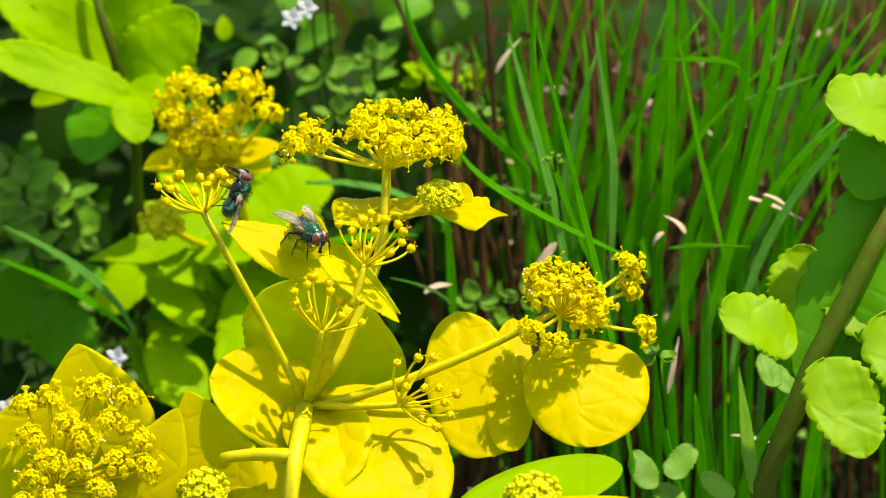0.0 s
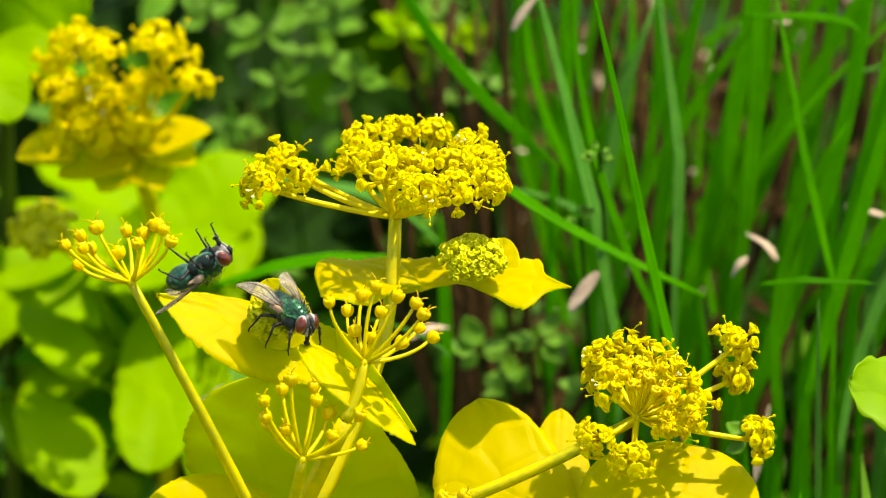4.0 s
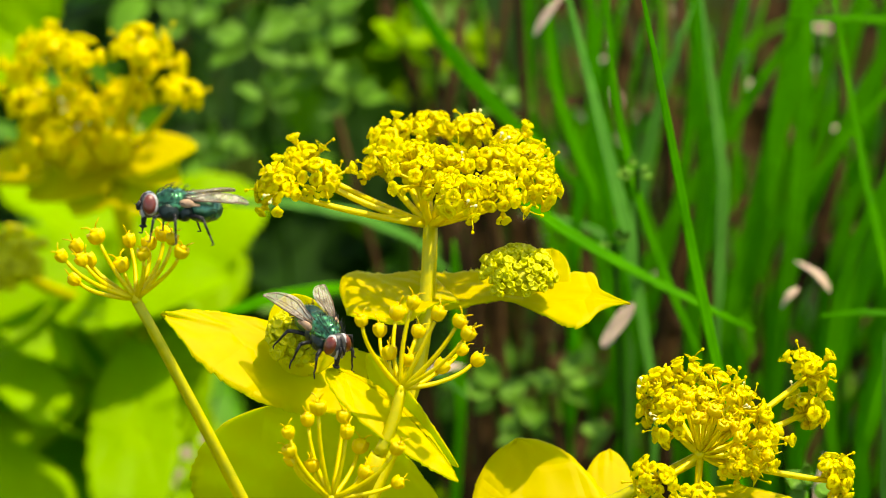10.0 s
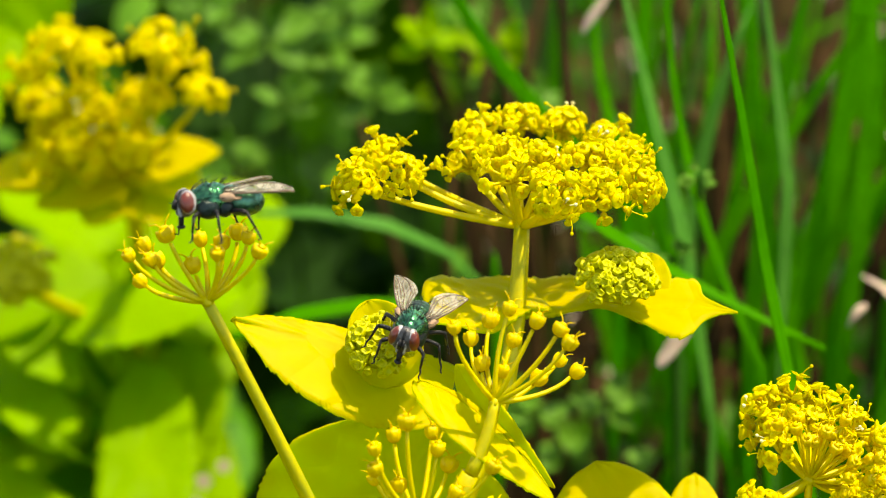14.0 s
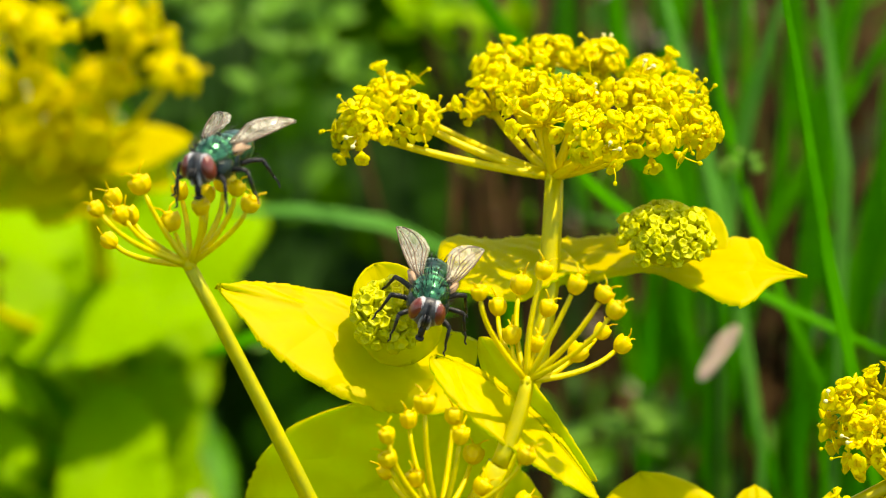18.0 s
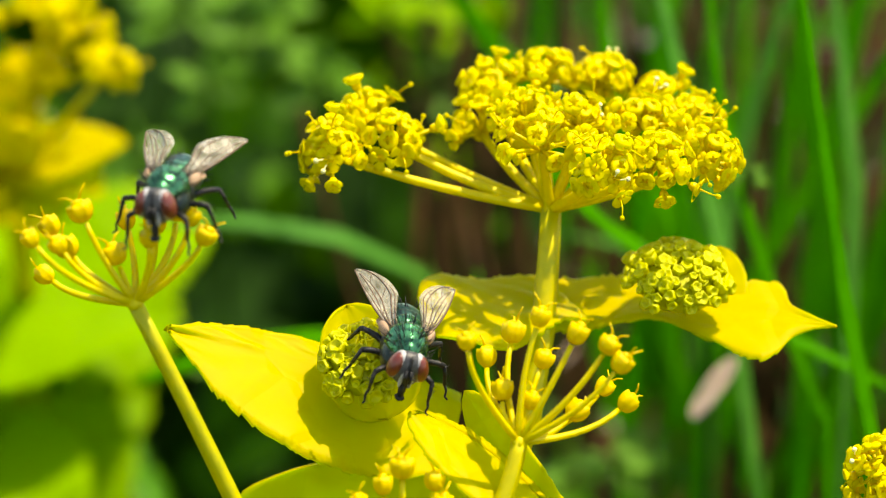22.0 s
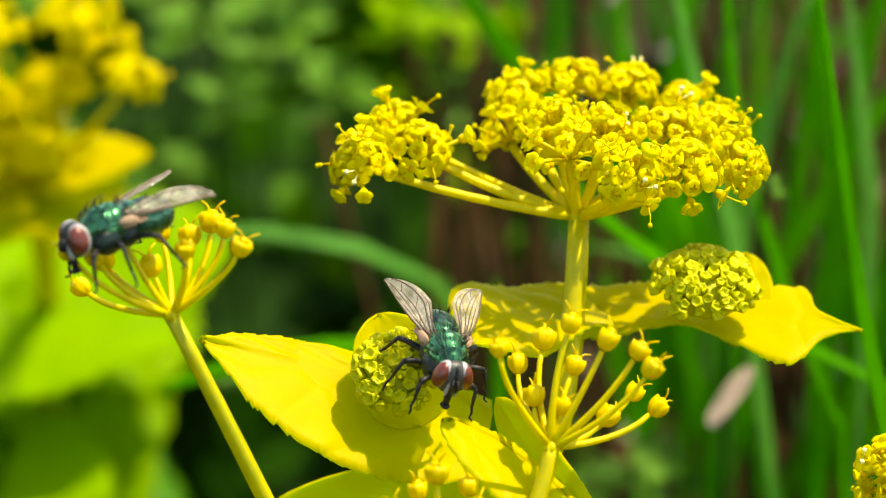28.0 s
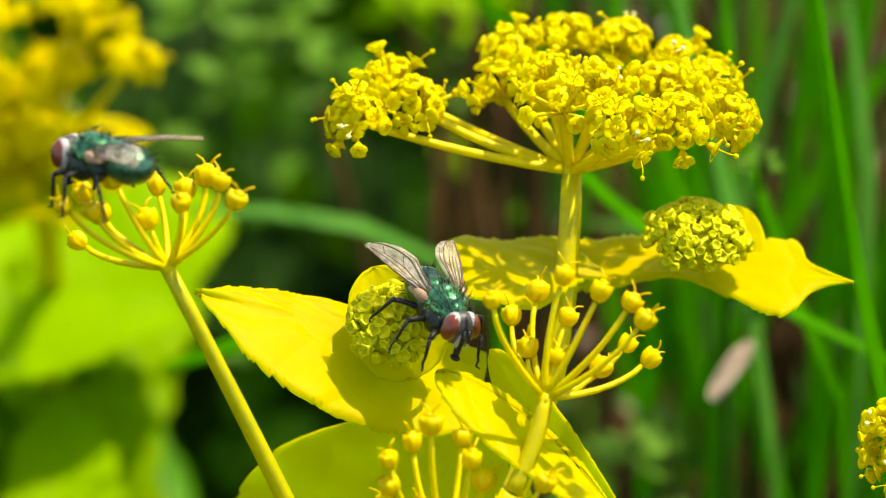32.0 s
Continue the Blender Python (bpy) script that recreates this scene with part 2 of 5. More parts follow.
M_BEIGE = mat("beige_wing_base", (0.55, 0.36, 0.22), (0.42, 0.26, 0.16), 0.6, through=0.2, scale=700)


def wing_material():
    m = bpy.data.materials.new("clear_smoky_wing")
    m.use_nodes = True
    n, l = m.node_tree.nodes, m.node_tree.links
    n.clear()
    out, clear, film = n.new("ShaderNodeOutputMaterial"), n.new("ShaderNodeBsdfTransparent"), n.new("ShaderNodeBsdfPrincipled")
    mix, co, wave = n.new("ShaderNodeMixShader"), n.new("ShaderNodeTexCoord"), n.new("ShaderNodeTexNoise")
    wave.inputs["Scale"].default_value, wave.inputs["Detail"].default_value = 1100, 5
    span = n.new("ShaderNodeMapRange")
    span.inputs[1].default_value, span.inputs[2].default_value = 0.3, 0.7
    span.inputs[3].default_value, span.inputs[4].default_value = 0.06, 0.46
    film.inputs["Base Color"].default_value = (0.66, 0.62, 0.50, 1)
    film.inputs["Roughness"].default_value, film.inputs["Specular IOR Level"].default_value = 0.16, 1.0
    clear.inputs["Color"].default_value = (0.80, 0.78, 0.70, 1)
    l.new(co.outputs["Object"], wave.inputs["Vector"])
    l.new(wave.outputs[0], span.inputs[0])
    l.new(span.outputs[0], mix.inputs[0])
    l.new(clear.outputs[0], mix.inputs[1])
    l.new(film.outputs[0], mix.inputs[2])
    bp = n.new("ShaderNodeBump")
    bp.inputs["Strength"].default_value, bp.inputs["Distance"].default_value = 0.5, 0.0002
    l.new(wave.outputs[0], bp.inputs["Height"])
    l.new(bp.outputs[0], film.inputs["Normal"])
    l.new(mix.outputs[0], out.inputs[0])
    return m


M_WING = wing_material()
M_VEIN = mat("brown_wing_vein", (0.16, 0.09, 0.05), (0.05, 0.035, 0.025), 0.5, scale=900)


# ---- mesh helpers ----
def mesh_of(name, bm, material, smooth=True):
    me = bpy.data.meshes.new(name)
    bmesh.ops.recalc_face_normals(bm, faces=bm.faces)
    bm.to_mesh(me)
    bm.free()
    for p in me.polygons:
        p.use_smooth = smooth
    me.materials.append(material)
    return me


def thing(name, place, label, category, group="", kind=""):
    ob = new(name)
    ob.empty_display_size = 0.005
    ob.location = place
    return tagged(ob, label, category, group, kind)


def root_of(ob):
    p = Vector(ob.location)
    while ob.parent:
        ob = ob.parent
        p += ob.location
    return p


def part(name, bm, material, parent, label="", thick=0.0):
    """Links a bmesh, drawn in world places, as one mesh under a thing or a part."""
    bm.transform(Matrix.Translation(-root_of(parent)))
    ob = new(name, mesh_of(name, bm, material))
    ob.parent = parent
    if label:
        ob["label"] = label
    if thick:
        s = ob.modifiers.new("thickness", "SOLIDIFY")
        s.thickness, s.offset = thick, 0
    return ob


def piece(name, me, parent, m):
    """One of many alike pieces on a shared mesh, at the world pose m."""
    ob = new(name, me)
    ob.parent = parent
    ob.matrix_basis = Matrix.Translation(-root_of(parent)) @ m
    return ob


def bow(a, b, lift, n=8):
    """Points from a to b, bowed by the vector lift at the middle."""
    return [a.lerp(b, i / n) + lift * (4 * (i / n) * (1 - i / n)) for i in range(n + 1)]


def tube(bm, pts, r0, r1, seg=7, cap=True, ridge=0.0):
    rings = []
    d = (pts[1] - pts[0]).normalized()
    side = d.orthogonal().normalized()
    for i, p in enumerate(pts):
        a, b = pts[max(i - 1, 0)], pts[min(i + 1, len(pts) - 1)]
        d = (b - a).normalized()
        side = (side - d * side.dot(d)).normalized()
        up = d.cross(side)
        r = r0 + (r1 - r0) * i / (len(pts) - 1)
        rings.append([bm.verts.new(p + (side * math.cos(2 * math.pi * k / seg) + up * math.sin(2 * math.pi * k / seg)) * r * (1 + ridge * (-1) ** k)) for k in range(seg)])
    for a, b in zip(rings, rings[1:]):
        for k in range(seg):
            bm.faces.new((a[k], a[(k + 1) % seg], b[(k + 1) % seg], b[k]))
    if cap:
        bm.faces.new(rings[0][::-1]), bm.faces.new(rings[-1])


def blob(bm, centre, size, turn=None, seg=10, rings=7, squash=None):
    """A rounded lump: size is its three radii; squash(v) may reshape the unit ball."""
    grid = []
    for i in range(rings + 1):
        a = math.pi * i / rings
        row = []
        for k in range(seg if 0 < i < rings else 1):
            b = 2 * math.pi * k / seg
            v = Vector((math.sin(a) * math.cos(b), math.sin(a) * math.sin(b), math.cos(a)))
            if squash:
                v = squash(v)
            v = Vector((v.x * size[0], v.y * size[1], v.z * size[2]))
            if turn:
                v = turn @ v
            row.append(bm.verts.new(centre + v))
        grid.append(row)
    for a, b in zip(grid, grid[1:]):
        for k in range(seg):
            q = [a[k % len(a)], a[(k + 1) % seg % len(a)], b[(k + 1) % seg % len(b)], b[k % len(b)]]
            q = list(dict.fromkeys(q))
            if len(q) > 2:
                bm.faces.new(q)


def knots(*pairs):
    """A smooth outline through (place along the leaf, share of the half width)."""
    def width_at(t):
        for k in range(len(pairs) - 1):
            (a, p), (b, q) = pairs[k], pairs[k + 1]
            if t <= b:
                (a0, p0), (b0, q0) = pairs[max(k - 1, 0)], pairs[min(k + 2, len(pairs) - 1)]
                x, g, h = (t - a) / (b - a), (q - p0) / (b - a0) * (b - a), (q0 - p) / (b0 - a) * (b - a)
                return max(0, (2 * x ** 3 - 3 * x * x + 1) * p + (x ** 3 - 2 * x * x + x) * g + (3 * x * x - 2 * x ** 3) * q + (x ** 3 - x * x) * h)
        return 0
    return width_at


PROFILES = {
    "ovate": lambda t: math.sin(math.pi * min(1, t) ** 0.75) ** 0.75,
    "heart": lambda t: (math.sin(math.pi * (0.12 + 0.88 * t) ** 0.9)) ** 0.8 if t < 1 else 0,
    "broad": lambda t: max(0, 1 - abs(2 * t - 1) ** 3.5) ** 0.6,
    "round": lambda t: math.sqrt(max(0, 1 - (2 * t - 1) ** 2)),
    "lance": lambda t: math.sin(math.pi * t ** 0.6) ** 0.9,
    "tail_upper": knots((0, 0.75), (0.22, 0.77), (0.45, 0.77), (0.6, 0.68), (0.76, 0.74), (0.805, 0.68), (0.84, 0.28), (0.9, 0.12), (1, 0)),
    "tail_lower": knots((0, 0.5), (0.22, 0.42), (0.4, 0.3), (0.6, 0.72), (0.75, 1), (0.81, 0.86), (0.865, 0.4), (0.93, 0.14), (1, 0)),
    "clasp_upper": knots((0, 0.5), (0.3, 0.8), (0.65, 1), (0.86, 0.8), (1, 0.1)),
    "clasp_lower": knots((0, 0.4), (0.5, 0.55), (0.8, 0.6), (1, 0.1)),
    "wing_lower": knots((0, 0.6), (0.3, 0.96), (0.5, 0.98), (0.66, 0.86), (0.8, 0.63), (0.91, 0.3), (1, 0)),
    "wing_upper": knots((0, 0.34), (0.52, 0.3), (0.87, 0.16), (1, 0)),
    "upright_side": knots((0, 0.25), (0.2, 0.7), (0.5, 1), (0.75, 0.98), (0.92, 0.72), (0.98, 0.45), (1, 0.1)),
    "upright_cut": knots((0, 0.9), (0.3, 1), (0.6, 0.8), (0.85, 0.55), (0.97, 0.4), (1, 0.1)),
    "egg": lambda t: max(0, 1 - abs(2 * t ** 0.85 - 1) ** 2.4) ** 0.55,
}


def sheet(bm, base, tip, face, width, profile="ovate", sag=0.0, cup=0.0, teeth=0.0, ripple=0.0, n=20, m=4, tooth=14, bend=0.0, scallop=False, seed=0):
    """A leaf from base to tip that faces along face; sag bows it, bend curves its rib sideways, cup lifts its sides, teeth nick its edge, in round lobes with scallop. Two profiles give its sides different outlines."""
    along = tip - base
    face = (face - along * (face.dot(along) / along.length_squared)).normalized()
    side = along.cross(face).normalized()
    rows, r = [], random.Random(seed)
    ph = r.random() * 6
    first, second = (profile, profile) if isinstance(profile, str) else profile
    for i in range(n + 1):
        t = i / n if n > 30 else (1 - math.cos(math.pi * i / n)) / 2
        row = []
        for j in range(-m, m + 1):
            s = j / m
            hw = width / 2 * PROFILES[first if s < 0 else second](t)
            q = t * tooth + 0.6 * math.sin(t * 23 + ph + s) + 0.35 * math.sin(t * 51 + 2 * ph)
            k = 1 + (teeth * (0.7 + 0.5 * math.sin(7 * t + ph)) * (0.5 - (q % 1)) if abs(j) == m else 0)
            if scallop and abs(j) == m:
                k = 1 + teeth * (abs(math.sin(math.pi * (t * tooth + 0.5 * math.sin(9 * t + ph)))) - 0.6)
            p = base + along * t + side * (hw * s * k + bend * 4 * t * (1 - t))
            p += face * (sag * 4 * t * (1 - t) + cup * hw * abs(s) ** 1.5 + ripple * width * abs(s) * math.sin(t * 9 + ph + (2 if s > 0 else 0)))
            if m > 4:
                p += face * width * (-0.012 * math.exp(-(s / 0.12) ** 2) + 0.004 * math.sin((t * 6 - abs(s) * 1.3 + 0.2 * math.sin(s * 5 + ph)) * 6.28) * min(1, abs(s) * 3))
                p += face * width * 0.02 * noise.noise(Vector((t * 3 + ph, s * 2, seed)))
            row.append(bm.verts.new(p))
        rows.append(row)
    for a, b in zip(rows, rows[1:]):
        for j in range(2 * m):
            bm.faces.new((a[j], a[j + 1], b[j + 1], b[j]))
    if m > 1:
        bmesh.ops.remove_doubles(bm, verts=[v for row in (rows[0], rows[-1]) for v in row], dist=1e-6)


def leaf(name, parent, base, tip, face, width, material, label="", thick=0.00022, **kw):
    bm = bmesh.new()
    sheet(bm, base, tip, face, width, **kw)
    return part(name, bm, material, parent, label, thick)


def stalk(name, parent, pts, r0, r1, material, label="", seg=8):
    bm = bmesh.new()
    tube(bm, pts, r0, r1, seg, ridge=0.10 if seg > 7 else 0.0)
    return part(name, bm, material, parent, label)


def aim(place, d, spin=0.0):
    """The pose at place whose z points along d."""
    return Matrix.Translation(place) @ d.to_track_quat("Z", "Y").to_matrix().to_4x4() @ Matrix.Rotation(spin, 4, "Z")


MM = 0.001


# ---- small pieces shared by all the umbels ----
def floret_mesh(stem, open_, seed, stamens):
    """A tiny five-petalled flower on its stalk; the origin is the stalk's foot."""
    r = random.Random(seed)
    bm = bmesh.new()
    tube(bm, [Vector((0, 0, 0)), Vector((0.1 * MM, 0, stem * 0.5)), Vector((0, 0, stem))], 0.15 * MM, 0.19 * MM, 5)
    blob(bm, Vector((0, 0, stem + 0.05 * MM)), (0.42 * MM, 0.42 * MM, 0.36 * MM), seg=7, rings=4)
    for i in range(5):
        a = 2 * math.pi * (i + 0.3 * r.random()) / 5
        out_ = Vector((math.cos(a), math.sin(a), 0))
        across = Vector((-math.sin(a), math.cos(a), 0))
        rise, reach = (0.95 - 0.55 * open_) * MM * r.uniform(0.85, 1.15), (0.62 + 0.42 * open_) * MM * r.uniform(0.9, 1.1)
        grid = []
        for k in range(6):
            q = k / 5
            curl = max(0, q - 0.6) / 0.4
            mid = out_ * (0.22 * MM + reach * math.sin(min(q, 0.75) * 2.1) - 0.42 * MM * curl) + Vector((0, 0, stem + 0.1 * MM + rise * q + 0.05 * MM * math.sin(q * 3) - 0.12 * MM * curl * curl))
            half = r.uniform(0.38, 0.5) * MM * math.sin(0.35 + q * 2.2) * (1 if k < 5 else 0.6)
            grid.append([bm.verts.new(mid + across * half * c - out_ * 0.22 * MM * c * c * (0.4 + q)) for c in (-1, -0.4, 0.4, 1)])
        for u, v in zip(grid, grid[1:]):
            for c in range(3):
                bm.faces.new((u[c], u[c + 1], v[c + 1], v[c]))
        if i < stamens:
            b = a + 0.6
            tip = Vector((math.cos(b) * 1.0 * MM, math.sin(b) * 1.0 * MM, stem + (1.3 + 0.5 * r.random()) * MM))
            tube(bm, [Vector((0, 0, stem)), tip * 0.5 + Vector((0, 0, stem * 0.6)), tip], 0.07 * MM, 0.06 * MM, 4)
            blob(bm, tip, (0.23 * MM, 0.23 * MM, 0.2 * MM), seg=6, rings=4)
    me = mesh_of("floret", bm, M_FLOWER)
    me.materials.append(M_FRUIT)
    me.materials.append(M_ANTHER)
    me.materials.append(M_RAY)
    for p in me.polygons:
        c = p.center
        if c.z < stem - 0.25 * MM:
            p.material_index = 3
        elif c.x * c.x + c.y * c.y < (0.36 * MM) ** 2 and c.z < stem + 0.7 * MM:
            p.material_index = 1
        elif seed == 6 and c.z > stem + 1.1 * MM:
            p.material_index = 2
    return me


FLORETS = [floret_mesh((1.8 + 0.35 * (i % 4)) * MM, (0.1, 0.5, 0.9, 0.3)[i % 4], i, (0, 0, 1, 0, 0, 0, 2)[i]) for i in range(7)]


def fruit_mesh(seed):
    """A swollen two-lobed fruit with two short styles; the origin is its foot."""
    r = random.Random(seed)
    bm = bmesh.new()
    blob(bm, Vector((0, 0, 0.75 * MM)), (0.80 * MM, 0.70 * MM, 1.0 * MM), seg=20, rings=10, squash=lambda v: Vector((v.x, v.y, v.z)) * (1 + 0.11 * math.cos(6 * math.atan2(v.y, v.x) + seed) * math.sqrt(max(0, 1 - v.z * v.z))) * (1 + 0.34 * v.z) if v.z < 0.6 else Vector((v.x * 1.2, v.y * 1.2, 0.6 + (v.z - 0.6) * 0.4)))
    blob(bm, Vector((0, 0, 1.5 * MM)), (0.5 * MM, 0.42 * MM, 0.26 * MM), seg=8, rings=4)
    for s in (-1, 1):
        a = r.uniform(-0.6, 0.6)
        d = Vector((s * math.cos(a), math.sin(a), 0))
        tube(bm, [Vector((0, 0, 1.6 * MM)) + d * 0.15 * MM, d * 0.5 * MM + Vector((0, 0, 2.05 * MM)), d * r.uniform(0.8, 1.1) * MM + Vector((0, 0, r.uniform(2.2, 2.6) * MM))], 0.09 * MM, 0.06 * MM, 5)
    return mesh_of("fruit", bm, M_FRUIT)


FRUITS = [fruit_mesh(i) for i in range(4)]


def bud_mesh(seed):
    """A tight green bud of five lobes round a dimpled top."""
    bm = bmesh.new()

    def lobes(v):
        out_ = math.sqrt(v.x * v.x + v.y * v.y)
        g = 1 + 0.16 * out_ * math.cos(5 * math.atan2(v.y, v.x) + seed)
        return Vector((v.x * g, v.y * g, v.z - (0.9 * (v.z - 0.62) / 0.38 if v.z > 0.62 else 0)))

    blob(bm, Vector((0, 0, 0)), (0.62 * MM, (0.50 + 0.04 * seed) * MM, 0.66 * MM), seg=15, rings=9, squash=lobes)
    return mesh_of("bud", bm, M_BUD)


BUDS = [bud_mesh(i) for i in range(4)]


def fruit_umbel(parent, node, fruits, rays_r=0.25 * MM, label=""):
    """A bare fruiting umbel: curved rays from a node, each with a fruit at its end."""
    bm = bmesh.new()
    blob(bm, node, (0.65 * MM, 0.65 * MM, 0.6 * MM), seg=8, rings=5)
    u = part("umbel", bm, M_RAY, parent, label or "fruiting umbel with swollen yellow fruits on curved rays")
    axis = sum((p for p in fruits), Vector()) / len(fruits) - node
    for i, p in enumerate(fruits):
        d = p - node
        off = d - axis.normalized() * d.dot(axis.normalized())
        pts = bow(node, p, off * 0.16, 7)
        stalk("ray", u, pts, rays_r * 1.15, rays_r * 0.8, M_RAY, seg=6)
        piece("fruit", FRUITS[i % 4], u, aim(p, pts[-1] - pts[-2], i * 1.3) @ Matrix.Diagonal([0.86 + 0.2 * ((i * 7) % 5) / 4] * 3 + [1]))
    return u


def flower_umbel(parent, node, heads, seed, reach=1.0, size=1.0, label=""):
    """A flowering umbel: rays from a node to small heads of florets. heads: (place, axis, spread)."""
    r = random.Random(seed)
    bm = bmesh.new()
    blob(bm, node, (0.8 * MM, 0.8 * MM, 0.7 * MM), seg=8, rings=5)
    u = part("umbel", bm, M_RAY, parent, label or "open umbel of crowded bright yellow florets")
    for place, axis, spread, many in heads:
        if (place - node).length > 1.5 * MM:
            stalk("ray", u, bow(node, place, (axis - (place - node).normalized() * axis.dot((place - node).normalized())) * -0.7 * MM, 6), 0.42 * MM, 0.32 * MM, M_RAY, seg=6)
        q = axis.to_track_quat("Z", "Y").to_matrix()
        many = round(many * 1.4)
        for k in range(many):
            a, h = k * 2.39996 + r.random() * 0.4, 1 - (k + 0.5) / many * (1 - math.cos(spread))
            s = math.sqrt(max(0, 1 - h * h))
            d = q @ Vector((s * math.cos(a), s * math.sin(a), h))
            me = FLORETS[6 if r.random() < 0.03 else r.randrange(6)]
            grow, wide_ = reach * r.uniform(0.8, 1.35), size * r.uniform(0.78, 1.0)
            piece("floret", me, u, aim(place, d, r.random() * 6) @ Matrix.Diagonal((wide_, wide_, grow * wide_, 1)))
    return u


def bud_cluster(parent, centre, axis, size, count, flat=0.55, label="tight cluster of green-yellow buds", seed=1, tilt=0.0):
    """A rough cushion of buds of unequal size, in small knots, on a lumpy core."""
    bm = bmesh.new()
    r = random.Random(seed)
    q = axis.to_track_quat("Z", "Y").to_matrix() @ Matrix.Rotation(tilt, 3, "Z")
    blob(bm, centre, (size * 0.84, size * 0.80, size * flat * 0.80), q, 14, 8)
    u = part("bud_head", bm, M_BUD, parent, label)
    for k in range(count):
        a, h = k * 2.39996 + r.gauss(0, 0.22), 1 - (k + 0.5) / count * 0.98
        s = math.sqrt(1 - h * h)
        lump = 1 + 0.13 * noise.noise(Vector((2.4 * s * math.cos(a), 2.4 * s * math.sin(a), seed)))
        v = Vector((s * math.cos(a) * size, s * math.sin(a) * size * 0.93, h * size * flat)) * lump * r.uniform(0.95, 1.06)
        d = (q @ Vector((v.x, v.y, v.z / flat / flat)) + Vector((r.gauss(0, 0.2), r.gauss(0, 0.2), r.gauss(0, 0.2))) * size).normalized()
        g = (0.78 if count > 100 else 0.86 if count > 60 else 1.1) * r.choice((0.72, 0.9, 1.0, 1.12, 1.2))
        piece("bud", BUDS[r.randrange(4)], u, aim(centre + q @ v, d, r.random() * 6) @ Matrix.Diagonal((g, g, g * 1.1, 1)))
    return u


# ---- ground ----
def build_ground():
    bm = bmesh.new()
    cells = []
    for i in range(61):
        row = []
        for j in range(61):
            a, b = (i - 30) / 30, (j - 30) / 30
            x, y = 40 * a * abs(a) ** 3 + a * 0.6, 40 * b * abs(b) ** 3 + b * 0.6 + 0.3
            d = min(1, 1 / (1 + x * x + y * y))
            z = 0.012 * noise.noise(Vector((x * 14, y * 14, 0))) * d - 0.004
            row.append(bm.verts.new((x, y, z)))
        cells.append(row)
    for a, b in zip(cells, cells[1:]):
        for j in range(60):
            bm.faces.new((a[j], b[j], b[j + 1], a[j + 1]))
    g = new("ground", mesh_of("ground", bm, M_SHADEDGROUND))
    tagged(g, "soil mottled green and litter brown, plant shade put into its colour", "ground", kind="structure")


build_ground()


# ---- the main flowering plant ----
UP = Vector((0, 0, 1))
VIEW = way(0, 0, -1)


